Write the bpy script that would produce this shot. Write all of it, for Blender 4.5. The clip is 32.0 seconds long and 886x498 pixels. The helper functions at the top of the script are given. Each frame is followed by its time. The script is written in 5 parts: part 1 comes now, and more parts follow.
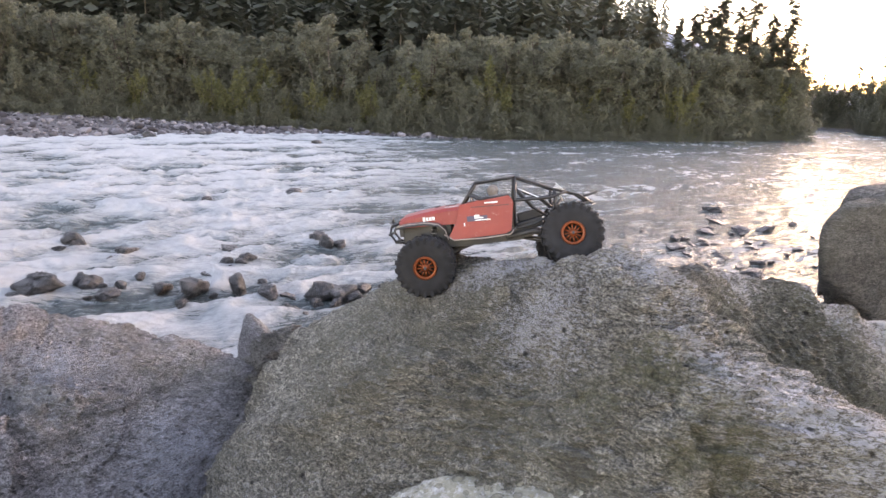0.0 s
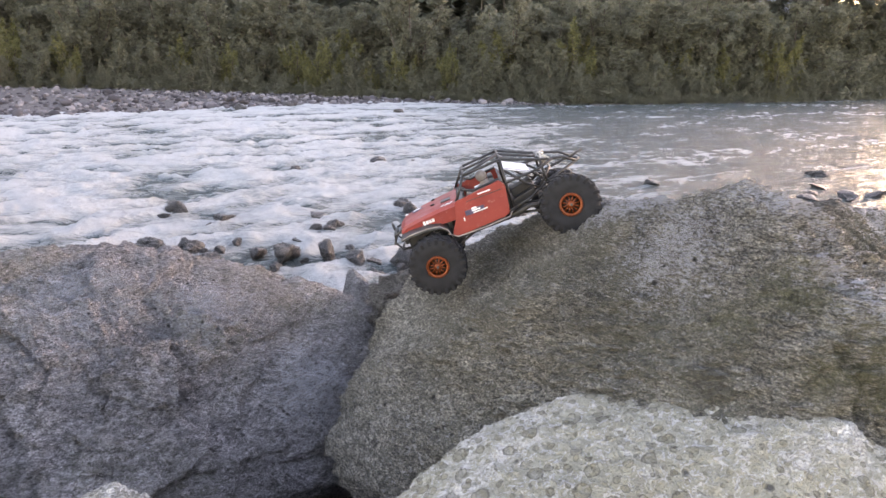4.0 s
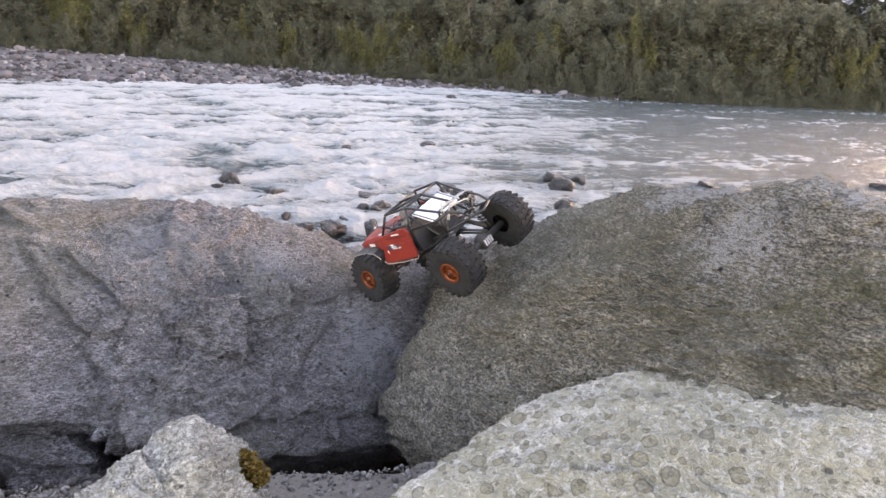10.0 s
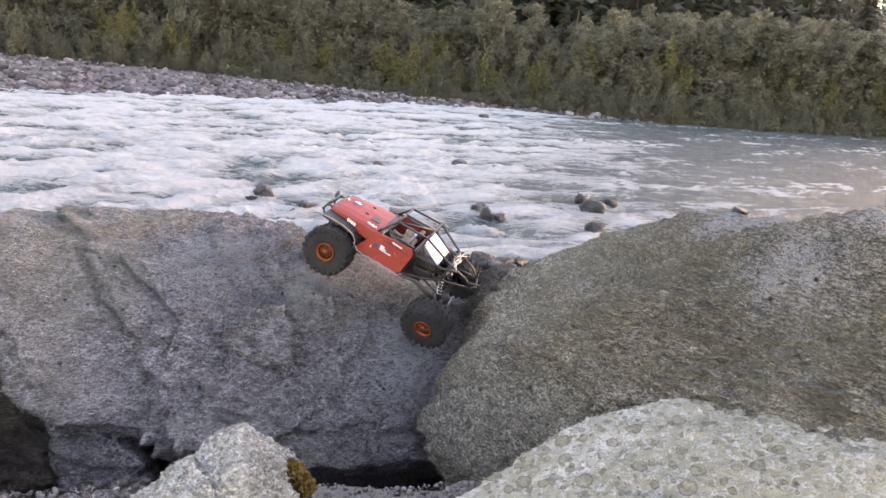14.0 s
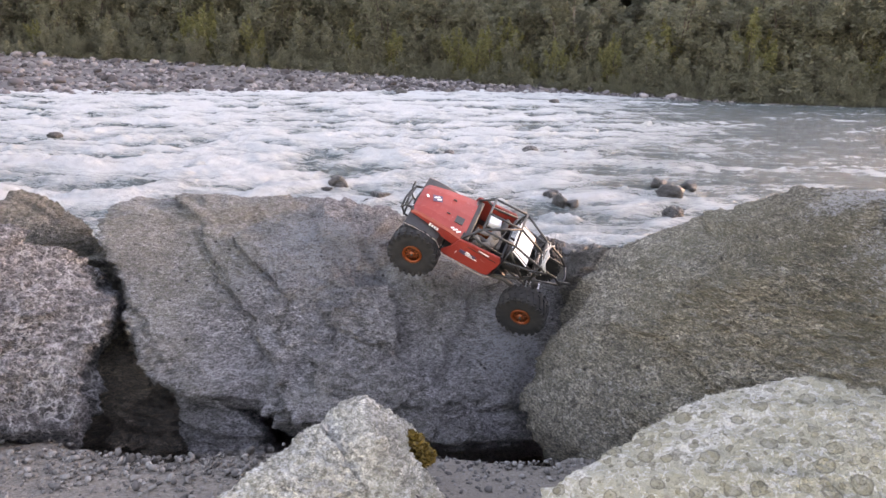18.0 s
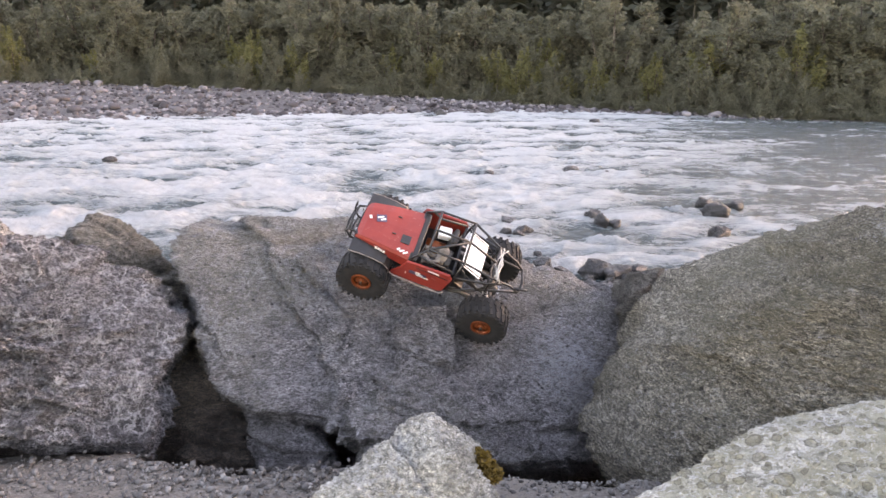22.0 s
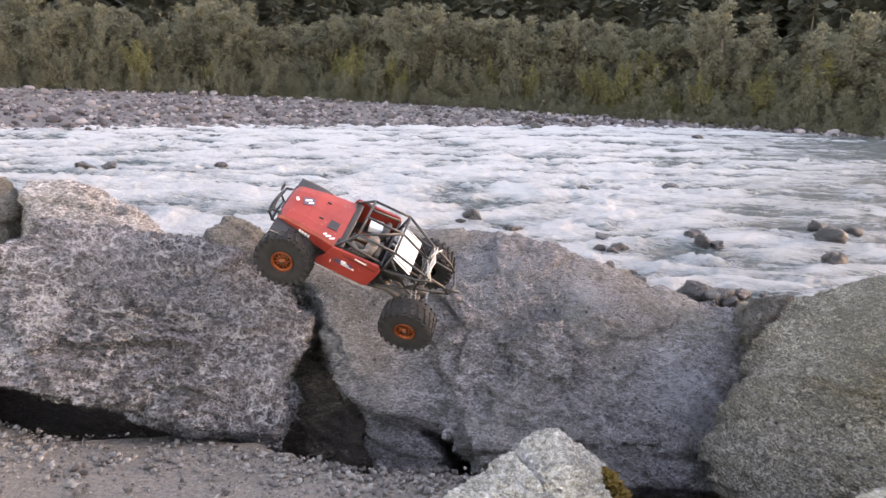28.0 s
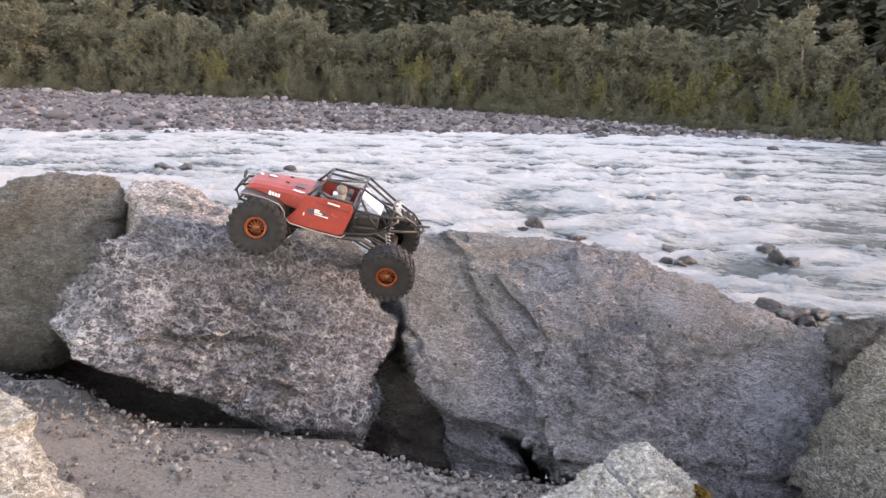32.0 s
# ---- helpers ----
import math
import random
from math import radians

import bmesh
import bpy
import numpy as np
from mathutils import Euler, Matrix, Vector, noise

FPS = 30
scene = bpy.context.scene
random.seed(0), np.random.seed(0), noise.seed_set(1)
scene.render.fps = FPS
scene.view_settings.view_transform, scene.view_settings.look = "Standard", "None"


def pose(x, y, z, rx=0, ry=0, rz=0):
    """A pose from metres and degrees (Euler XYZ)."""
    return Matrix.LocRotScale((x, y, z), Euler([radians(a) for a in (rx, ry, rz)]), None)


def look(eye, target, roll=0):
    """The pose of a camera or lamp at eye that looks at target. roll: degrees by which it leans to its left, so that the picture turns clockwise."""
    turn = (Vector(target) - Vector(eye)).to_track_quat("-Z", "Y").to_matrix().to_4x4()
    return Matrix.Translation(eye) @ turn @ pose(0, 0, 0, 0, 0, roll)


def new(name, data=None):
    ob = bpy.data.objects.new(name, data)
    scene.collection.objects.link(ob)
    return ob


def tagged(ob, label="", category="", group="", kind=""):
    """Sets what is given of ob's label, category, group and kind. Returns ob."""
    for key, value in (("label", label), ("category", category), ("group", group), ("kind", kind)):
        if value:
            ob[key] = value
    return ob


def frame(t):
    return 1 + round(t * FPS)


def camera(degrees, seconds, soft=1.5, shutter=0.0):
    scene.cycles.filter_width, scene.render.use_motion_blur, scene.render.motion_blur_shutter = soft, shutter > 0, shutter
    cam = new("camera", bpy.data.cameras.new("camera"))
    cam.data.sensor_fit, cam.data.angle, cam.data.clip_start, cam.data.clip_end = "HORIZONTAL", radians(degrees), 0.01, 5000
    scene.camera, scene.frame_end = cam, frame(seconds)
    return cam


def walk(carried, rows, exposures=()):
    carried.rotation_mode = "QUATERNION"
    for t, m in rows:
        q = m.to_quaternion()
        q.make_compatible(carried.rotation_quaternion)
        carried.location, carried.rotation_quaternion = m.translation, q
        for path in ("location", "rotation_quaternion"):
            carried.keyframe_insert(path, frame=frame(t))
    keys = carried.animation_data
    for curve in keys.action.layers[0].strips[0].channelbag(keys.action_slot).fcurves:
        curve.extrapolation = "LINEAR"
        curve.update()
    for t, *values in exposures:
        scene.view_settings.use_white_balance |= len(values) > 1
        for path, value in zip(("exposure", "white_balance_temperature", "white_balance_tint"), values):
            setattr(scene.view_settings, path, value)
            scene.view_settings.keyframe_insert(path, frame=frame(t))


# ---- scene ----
cam = camera(69.8, 32.0)
PATH = [
    (0, (0.296, 0.114, 0.818), (1.025, 1.917, 0.351), 2.18),
    (0.5, (0.282, 0.113, 0.820), (0.960, 1.935, 0.350), 2.01),
    (1, (0.266, 0.108, 0.821), (0.904, 1.946, 0.356), 1.89),
    (1.5, (0.241, 0.100, 0.816), (0.836, 1.951, 0.349), 1.83),
    (2, (0.227, 0.100, 0.803), (0.782, 1.961, 0.324), 2.05),
    (2.5, (0.224, 0.098, 0.800), (0.763, 1.961, 0.310), 1.63),
    (3, (0.208, 0.087, 0.791), (0.739, 1.948, 0.287), 1.50),
    (3.5, (0.196, 0.079, 0.776), (0.704, 1.936, 0.237), 0.78),
    (5.5, (0.170, 0.057, 0.760), (0.613, 1.914, 0.162), 0.78),
    (6, (0.168, 0.056, 0.754), (0.611, 1.911, 0.152), 1.01),
    (6.5, (0.166, 0.054, 0.751), (0.606, 1.906, 0.136), 1.19),
    (7, (0.165, 0.051, 0.752), (0.601, 1.900, 0.129), 1.47),
    (7.5, (0.161, 0.049, 0.750), (0.601, 1.898, 0.127), 1.69),
    (8, (0.157, 0.048, 0.746), (0.586, 1.899, 0.120), 2.05),
    (8.5, (0.151, 0.048, 0.748), (0.563, 1.903, 0.126), 2.19),
    (9, (0.146, 0.044, 0.753), (0.540, 1.909, 0.148), 2.75),
    (9.5, (0.137, 0.035, 0.750), (0.515, 1.904, 0.148), 2.85),
    (10, (0.128, 0.036, 0.747), (0.481, 1.908, 0.138), 3.31),
    (10.5, (0.127, 0.035, 0.748), (0.461, 1.909, 0.135), 3.60),
    (11, (0.126, 0.033, 0.748), (0.459, 1.909, 0.142), 3.72),
    (11.5, (0.122, 0.031, 0.748), (0.455, 1.908, 0.144), 3.68),
    (12, (0.114, 0.032, 0.746), (0.432, 1.914, 0.148), 3.99),
    (12.5, (0.108, 0.029, 0.747), (0.407, 1.916, 0.156), 4.04),
    (13, (0.107, 0.029, 0.750), (0.399, 1.921, 0.169), 4.26),
    (13.5, (0.100, 0.028, 0.751), (0.382, 1.924, 0.179), 4.46),
    (14, (0.087, 0.025, 0.753), (0.353, 1.926, 0.192), 4.37),
    (14.5, (0.067, 0.021, 0.755), (0.295, 1.927, 0.196), 3.97),
    (15, (0.050, 0.020, 0.756), (0.207, 1.932, 0.191), 3.30),
    (15.5, (0.031, 0.014, 0.759), (0.107, 1.931, 0.194), 2.83),
    (17.5, (0.016, 0.016, 0.736), (0.059, 1.924, 0.137), 1.45),
    (18, (0.010, 0.009, 0.735), (0.058, 1.914, 0.128), 1.89),
    (18.5, (0.004, 0.001, 0.740), (0.027, 1.911, 0.149), 0.90),
    (19, (0.000, 0.000, 0.740), (-0.000, 1.918, 0.172), 0.47),
    (19.5, (-0.004, -0.003, 0.741), (-0.019, 1.917, 0.184), 0.35),
    (20, (-0.004, -0.000, 0.742), (-0.024, 1.923, 0.192), 0.34),
    (20.5, (-0.005, -0.001, 0.744), (-0.023, 1.925, 0.204), 0.31),
    (21, (-0.015, -0.007, 0.746), (-0.038, 1.919, 0.208), 0.51),
    (21.5, (-0.027, -0.016, 0.746), (-0.070, 1.909, 0.203), 0.71),
    (22, (-0.039, -0.021, 0.744), (-0.116, 1.901, 0.195), 0.84),
    (22.5, (-0.049, -0.023, 0.744), (-0.159, 1.895, 0.191), 0.75),
    (23, (-0.058, -0.023, 0.747), (-0.204, 1.893, 0.195), 0.71),
    (23.5, (-0.072, -0.029, 0.751), (-0.267, 1.888, 0.213), 0.72),
    (24, (-0.080, -0.029, 0.748), (-0.314, 1.885, 0.217), 0.64),
    (24.5, (-0.089, -0.037, 0.751), (-0.354, 1.873, 0.219), 0.71),
    (25, (-0.093, -0.039, 0.751), (-0.382, 1.869, 0.225), 0.71),
    (25.5, (-0.099, -0.040, 0.751), (-0.402, 1.866, 0.226), 0.80),
    (27.5, (-0.114, -0.049, 0.749), (-0.463, 1.851, 0.231), 0.95),
    (28, (-0.118, -0.047, 0.749), (-0.473, 1.852, 0.232), 1.15),
    (28.5, (-0.121, -0.053, 0.753), (-0.481, 1.847, 0.243), 1.03),
    (29, (-0.125, -0.055, 0.753), (-0.495, 1.845, 0.249), 1.17),
    (29.5, (-0.132, -0.055, 0.753), (-0.516, 1.842, 0.247), 1.62),
    (30, (-0.138, -0.059, 0.755), (-0.548, 1.834, 0.258), 2.02),
    (30.5, (-0.145, -0.065, 0.748), (-0.574, 1.822, 0.243), 2.77),
    (31, (-0.151, -0.066, 0.747), (-0.596, 1.813, 0.223), 2.83),
    (31.5, (-0.163, -0.075, 0.749), (-0.649, 1.793, 0.227), 2.81),
    (32, (-0.175, -0.078, 0.753), (-0.714, 1.782, 0.252), 1.53),
]
walk(cam, [(t, look(eye, target, roll)) for t, eye, target, roll in PATH], [(0, 3.38, 8700, 36), (7, 3.48, 9100, 36), (20, 3.53, 9300, 36), (32, 3.55, 9400, 35)])

WATER = -4.94          # river level; the gravel track by the boulders is about 0

# ---- light ----
world = bpy.data.worlds.new("world")
scene.world = world
world.use_nodes = True
wn = world.node_tree
wn.nodes.clear()
sky = wn.nodes.new("ShaderNodeTexSky")
sky.sky_type, sky.sun_disc = "NISHITA", False
sky.sun_elevation, sky.sun_rotation = radians(10), radians(71)
sky.air_density, sky.dust_density, sky.ozone_density = 1.0, 0.5, 1.0
bg = wn.nodes.new("ShaderNodeBackground")
bg.inputs[1].default_value = 0.14
wo = wn.nodes.new("ShaderNodeOutputWorld")
wn.links.new(sky.outputs[0], bg.inputs[0])
wn.links.new(bg.outputs[0], wo.inputs[0])
sun_data = bpy.data.lights.new("sun", "SUN")
sun_data.energy, sun_data.angle, sun_data.color = 0.25, radians(20), (1.0, 0.94, 0.88)
sun = new("sun", sun_data)
sun.matrix_world = look((64, 22, 11), (0, 0, 0))


# ---- building helpers ----
def mesh_of(name, bm, mats, smooth=True):
    me = bpy.data.meshes.new(name)
    bm.to_mesh(me)
    bm.free()
    for m in mats if isinstance(mats, (list, tuple)) else [mats]:
        me.materials.append(m)
    if smooth:
        me.polygons.foreach_set("use_smooth", [True] * len(me.polygons))
    return me


def part(name, bm, material, parent, label="", smooth=True):
    ob = new(name, mesh_of(name, bm, material, smooth))
    ob.parent = parent
    if label:
        ob["label"] = label
    return ob


def thing(name, label, category, group="", at=None):
    ob = new(name)
    ob.empty_display_size = 0.05
    if at is not None:
        ob.matrix_world = at
    return tagged(ob, label, category, group)


def grid_mesh(name, co, nu, nv, mat, closed=False):
    """A sheet of nu x nv points, given row by row."""
    n = nu if closed else nu - 1
    j, i = np.mgrid[0:nv - 1, 0:n]
    a = j * nu + i
    b = j * nu + (i + 1) % nu
    faces = np.stack([a, b, b + nu, a + nu], -1).reshape(-1, 4)
    me = bpy.data.meshes.new(name)
    me.from_pydata(co.tolist(), [], faces.tolist())
    me.materials.append(mat)
    me.polygons.foreach_set("use_smooth", [True] * len(me.polygons))
    return me


def box(bm, size, m=Matrix.Identity(4), bevel=0.0):
    r = bmesh.ops.create_cube(bm, size=1, matrix=m @ Matrix.Diagonal((*size, 1)))
    if bevel:
        edges = list({e for v in r["verts"] for e in v.link_edges})
        bmesh.ops.bevel(bm, geom=edges, offset=bevel, segments=2, affect="EDGES", profile=0.6)
    return bm


def tube(bm, points, radius, sides=8):
    """A round bar along the points."""
    pts = [Vector(p) for p in points]
    rings = []
    for k, p in enumerate(pts):
        d = (pts[min(k + 1, len(pts) - 1)] - pts[max(k - 1, 0)]).normalized()
        side = d.cross(Vector((0.13, 0.21, 1)))
        if side.length < 0.05:
            side = d.cross(Vector((1, 0, 0)))
        side.normalize()
        up = side.cross(d)
        rings.append([bm.verts.new(p + radius * (math.cos(a) * side + math.sin(a) * up)) for a in (2 * math.pi * s / sides for s in range(sides))])
    for a, b in zip(rings, rings[1:]):
        for s in range(sides):
            bm.faces.new((a[s], a[(s + 1) % sides], b[(s + 1) % sides], b[s]))
    bm.faces.new(rings[0][::-1])
    bm.faces.new(rings[-1])
    return bm


def disc(bm, radius, depth, m, sides=24, r2=None):
    bmesh.ops.create_cone(bm, cap_ends=True, segments=sides, radius1=radius, radius2=radius if r2 is None else r2, depth=depth, matrix=m)
    return bm


# ---- materials ----
class Mat:
    """A node material put together in a few lines."""

    def __init__(self, name, rough=0.8, metal=0.0):
        self.m = bpy.data.materials.new(name)
        self.m.use_nodes = True
        self.t = self.m.node_tree
        self.b = self.t.nodes["Principled BSDF"]
        self.b.inputs["Roughness"].default_value = rough
        self.b.inputs["Metallic"].default_value = metal
        self.co = self.t.nodes.new("ShaderNodeTexCoord").outputs["Object"]

    def node(self, kind, **inputs):
        n = self.t.nodes.new(kind)
        for k, v in inputs.items():
            self.put(n.inputs[k.replace("_", " ")], v)
        return n

    def put(self, socket, v):
        if isinstance(v, bpy.types.NodeSocket):
            self.t.links.new(v, socket)
        else:
            socket.default_value = (*v, 1) if isinstance(v, tuple) and len(v) == 3 and socket.type == "RGBA" else v

    def scaled(self, s):
        n = self.node("ShaderNodeMapping", Vector=self.co)
        n.inputs["Scale"].default_value = s
        return n.outputs[0]

    def noise(self, scale, detail=5.0, rough=0.6, at=None, distort=0.0):
        n = self.node("ShaderNodeTexNoise", Vector=at or self.co, Scale=scale, Detail=detail, Roughness=rough, Distortion=distort)
        return n.outputs["Fac"]

    def cells(self, scale, feature="F1", at=None, rand=1.0):
        n = self.node("ShaderNodeTexVoronoi", Vector=at or self.co, Scale=scale, Randomness=rand)
        n.feature = feature
        return n.outputs

    def ramp(self, fac, stops):
        n = self.node("ShaderNodeValToRGB", Fac=fac)
        e = n.color_ramp.elements
        while len(e) < len(stops):
            e.new(0.5)
        for el, (p, c) in zip(e, stops):
            el.position, el.color = p, (*c, 1) if isinstance(c, tuple) else (c, c, c, 1)
        return n.outputs["Color"]

    def mix(self, fac, a, b, blend="MIX"):
        n = self.t.nodes.new("ShaderNodeMix")
        n.data_type, n.blend_type = "RGBA", blend
        self.put(n.inputs[0], fac)
        self.put(n.inputs[6], a)
        self.put(n.inputs[7], b)
        return n.outputs[2]

    def math(self, op, a, b=0.0, clamp=False):
        n = self.t.nodes.new("ShaderNodeMath")
        n.operation, n.use_clamp = op, clamp
        self.put(n.inputs[0], a)
        self.put(n.inputs[1], b)
        return n.outputs[0]

    def colour(self, c):
        self.put(self.b.inputs["Base Color"], c)
        return self

    def bump(self, *layers):
        """layers: (height, metres)."""
        last = None
        for h, d in layers:
            n = self.node("ShaderNodeBump", Height=h, Distance=d)
            n.inputs["Strength"].default_value = 1.0
            if last:
                self.t.links.new(last, n.inputs["Normal"])
            last = n.outputs[0]
        self.t.links.new(last, self.b.inputs["Normal"])
        return self


def plain(name, c, rough=0.5, metal=0.0, wear=0.25, scale=60.0):
    """A painted or moulded surface with slight mottling and a fine grain."""
    k = Mat(name, rough, metal)
    n = k.noise(scale, 4)
    lo, hi = tuple(v * (1 - wear) for v in c), tuple(min(1, v * (1 + wear)) for v in c)
    k.colour(k.ramp(n, [(0.3, lo), (0.7, hi)]))
    k.put(k.b.inputs["Roughness"], k.ramp(k.noise(scale * 0.4, 3), [(0.3, max(0.05, rough - 0.12)), (0.7, min(1, rough + 0.12))]))
    k.bump((k.noise(scale * 6, 2), 0.0004))
    return k.m


def rock(name, dark, mid, light, pale=(0.42, 0.42, 0.42), bed=(14, 0, 8), stretch=(1.0, 1.4, 4.0), fleck=0.5, lace=0.0, lace_size=24.0, film=None, film_at=0.5, zones=(), discs=None, grit=1.0, rough=0.9):
    """Weathered rock. Slow mottling, short streaks along the bedding, pale mineral flecks, a lace of pale lichen,
    an algae film, crusts of lichen or moss and dark patches round given places (colour, kind, ((place, reach), ...))
    and pits darkened in the colour."""
    k = Mat(name, rough)
    k.co = k.t.nodes.new("ShaderNodeNewGeometry").outputs["Position"]
    turn = k.node("ShaderNodeMapping", Vector=k.co)
    turn.inputs["Rotation"].default_value = tuple(radians(a) for a in bed)
    turn.inputs["Scale"].default_value = stretch
    st = turn.outputs[0]

    def span(v, lo, hi, a, b):
        return k.node("ShaderNodeMapRange", Value=v, From_Min=lo, From_Max=hi, To_Min=a, To_Max=b).outputs[0]

    big, midn = k.noise(2.1, 5, 0.62, distort=0.6), k.noise(9.0, 6, 0.66, at=st, distort=0.4)
    tone = k.math("ADD", k.math("MULTIPLY", big, 0.5), k.math("MULTIPLY", midn, 0.5))
    base = k.ramp(tone, [(0.38, dark), (0.50, mid), (0.61, light)])
    strip = k.noise(30, 5, 0.70, at=st, distort=0.9)
    grain = k.noise(95, 4, 0.72, at=st, distort=0.3)
    fine = k.noise(300, 2, 0.6)
    base = k.mix(1.0, base, span(strip, 0.38, 0.62, 1 - 0.46 * grit, 1 + 0.50 * grit), "MULTIPLY")
    base = k.mix(1.0, base, span(grain, 0.38, 0.62, 1 - 0.68 * grit, 1 + 0.90 * grit), "MULTIPLY")
    base = k.mix(1.0, base, span(fine, 0.38, 0.62, 1 - 0.35 * grit, 1 + 0.40 * grit), "MULTIPLY")
    if film:
        where = k.ramp(k.noise(1.5, 4, 0.6), [(film_at - 0.05, 0.0), (film_at + 0.10, 1.0)])
        base = k.mix(k.math("MULTIPLY", where, k.ramp(k.noise(42, 5, 0.7, at=st), [(0.36, 0.15), (0.58, 0.7)])), base, film)
    patch = k.ramp(k.noise(3.2, 5, 0.65), [(0.40, 0.25), (0.60, 1.0)])
    if fleck:
        spots = k.ramp(k.noise(46, 7, 0.74, at=st, distort=0.8), [(0.545, 0.0), (0.60, 1.0)])
        spots = k.math("MULTIPLY", spots, k.ramp(k.noise(110, 3, 0.7), [(0.40, 0.2), (0.55, 1.0)]))
        base = k.mix(k.math("MULTIPLY", k.math("MULTIPLY", spots, patch), fleck), base, pale)
    if lace:
        bent = k.t.nodes.new("ShaderNodeMixRGB")
        k.put(bent.inputs[0], 0.075)
        k.put(bent.inputs[1], k.co)
        k.t.links.new(k.node("ShaderNodeTexNoise", Vector=k.co, Scale=13.0, Detail=6.0, Roughness=0.72).outputs["Color"], bent.inputs[2])
        for size, much in ((lace_size, 1.0), (lace_size * 2.3, 0.7)):
            gap = k.cells(size, "DISTANCE_TO_EDGE", at=bent.outputs[0])["Distance"]
            web = k.math("ADD", gap, k.math("MULTIPLY", k.math("SUBTRACT", k.noise(size * 2.4, 6, 0.74), 0.5), 0.45))
            web = k.ramp(web, [(0.01, 1.0), (0.05, 0.5), (0.085, 0.0)])
            thick = k.ramp(k.noise(5.0 + size * 0.1, 5, 0.7), [(0.44, 0.10), (0.56, 1.0)])
            base = k.mix(k.math("MULTIPLY", k.math("MULTIPLY", web, thick), lace * much), base, pale)
        blot = k.ramp(k.noise(17, 6, 0.72, distort=1.2), [(0.35, 0.55), (0.46, 0.0)])
        base = k.mix(blot, base, tuple(v * 0.42 for v in dark))
    for colour, kind, places in zones:
        mask = None
        for at, reach in places:
            far = k.node("ShaderNodeVectorMath")
            far.operation = "DISTANCE"
            k.put(far.inputs[0], k.co)
            far.inputs[1].default_value = at
            near = span(far.outputs["Value"], reach * 0.25, reach * 1.1, 1.0, 0.0)
            mask = near if mask is None else k.math("MAXIMUM", mask, near)
        ragged = k.math("ADD", mask, k.math("MULTIPLY", k.math("SUBTRACT", k.noise(11, 6, 0.7, distort=0.8), 0.5), 1.5))
        if kind == "crust":                       # broken pale crust
            bits = k.math("ADD", k.math("MULTIPLY", ragged, 0.15), k.noise(64, 8, 0.78, at=st, distort=1.0))
            base = k.mix(k.ramp(bits, [(0.60, 0.0), (0.66, 0.85)]), base, colour)
        elif kind == "cracked":                   # cushions parted by dark joints
            on = k.math("MULTIPLY", k.ramp(ragged, [(0.45, 0.0), (0.95, 0.75)]), k.ramp(k.noise(38, 6, 0.75), [(0.40, 0.1), (0.56, 1.0)]))
            base = k.mix(on, base, k.mix(k.noise(90, 4), colour, tuple(v * 0.55 for v in colour)))
            gap = k.cells(70, "DISTANCE_TO_EDGE")["Distance"]
            base = k.mix(k.math("MULTIPLY", on, k.ramp(gap, [(0.02, 0.75), (0.12, 0.0)])), base, tuple(v * 0.25 for v in colour))
        else:                                     # stains, veins, and notches painted dark
            base = k.mix(k.math("MULTIPLY", k.ramp(ragged, [(0.30, 0.0), (0.90, 0.75)]), k.ramp(k.noise(34, 6, 0.75, at=st), [(0.34, 0.3), (0.52, 1.0)])), base, colour)
    if discs:
        bare = k.ramp(k.noise(4.5, 8, 0.70, distort=0.5), [(0.38, 0.0), (0.52, 0.90)])
        base = k.mix(bare, base, k.mix(k.noise(60, 5, 0.7), tuple(v * 1.5 for v in discs), tuple(v * 2.3 for v in discs)))
        chips = k.ramp(k.noise(62, 7, 0.76, distort=1.0), [(0.53, 0.0), (0.57, 0.75)])
        base = k.mix(chips, base, light)
        for size, share in ((27.0, 0.36), (46.0, 0.40), (78.0, 0.45)):
            v = k.cells(size)
            pick = k.node("ShaderNodeSeparateColor", Color=v["Color"]).outputs
            edge = k.math("ADD", v["Distance"], k.math("MULTIPLY", k.math("SUBTRACT", k.noise(size * 3.2, 4, 0.65), 0.5), 0.26))
            edge = k.math("DIVIDE", edge, k.math("ADD", k.math("MULTIPLY", pick[1], 0.20), 0.24))
            some = k.math("ADD", pick[0], k.math("MULTIPLY", k.math("SUBTRACT", k.noise(3.4, 4, 0.6), 0.5), 1.5))
            some = k.ramp(some, [(1 - share - 0.01, 0.0), (1 - share + 0.01, 1.0)])
            inside = k.math("MULTIPLY", some, k.ramp(edge, [(0.84, 0.62), (1.0, 0.0)]))
            tint = k.mix(pick[2], discs, tuple(c * f for c, f in zip(discs, (1.5, 1.42, 1.2))))
            base = k.mix(inside, base, tint)
            rim = k.math("MULTIPLY", some, k.ramp(edge, [(0.76, 0.0), (0.89, 0.75), (1.0, 0.0)]))
            base = k.mix(rim, base, tuple(v * 0.55 for v in discs))
    # pits: their inner shade is painted into the colour, the bump sinks them too
    pits = k.ramp(k.cells(24)["Distance"], [(0.07, 1.0), (0.15, 0.0)])
    pits = k.math("MULTIPLY", pits, k.ramp(k.noise(6, 3), [(0.53, 0.0), (0.58, 0.95)]))
    base = k.mix(pits, base, tuple(v * 0.2 for v in dark))
    k.colour(base)
    k.bump((k.noise(7, 8, 0.70, at=st), 0.040), (midn, 0.030), (strip, 0.024), (grain, 0.009), (k.math("SUBTRACT", 1.0, pits), 0.008))
    return k.m


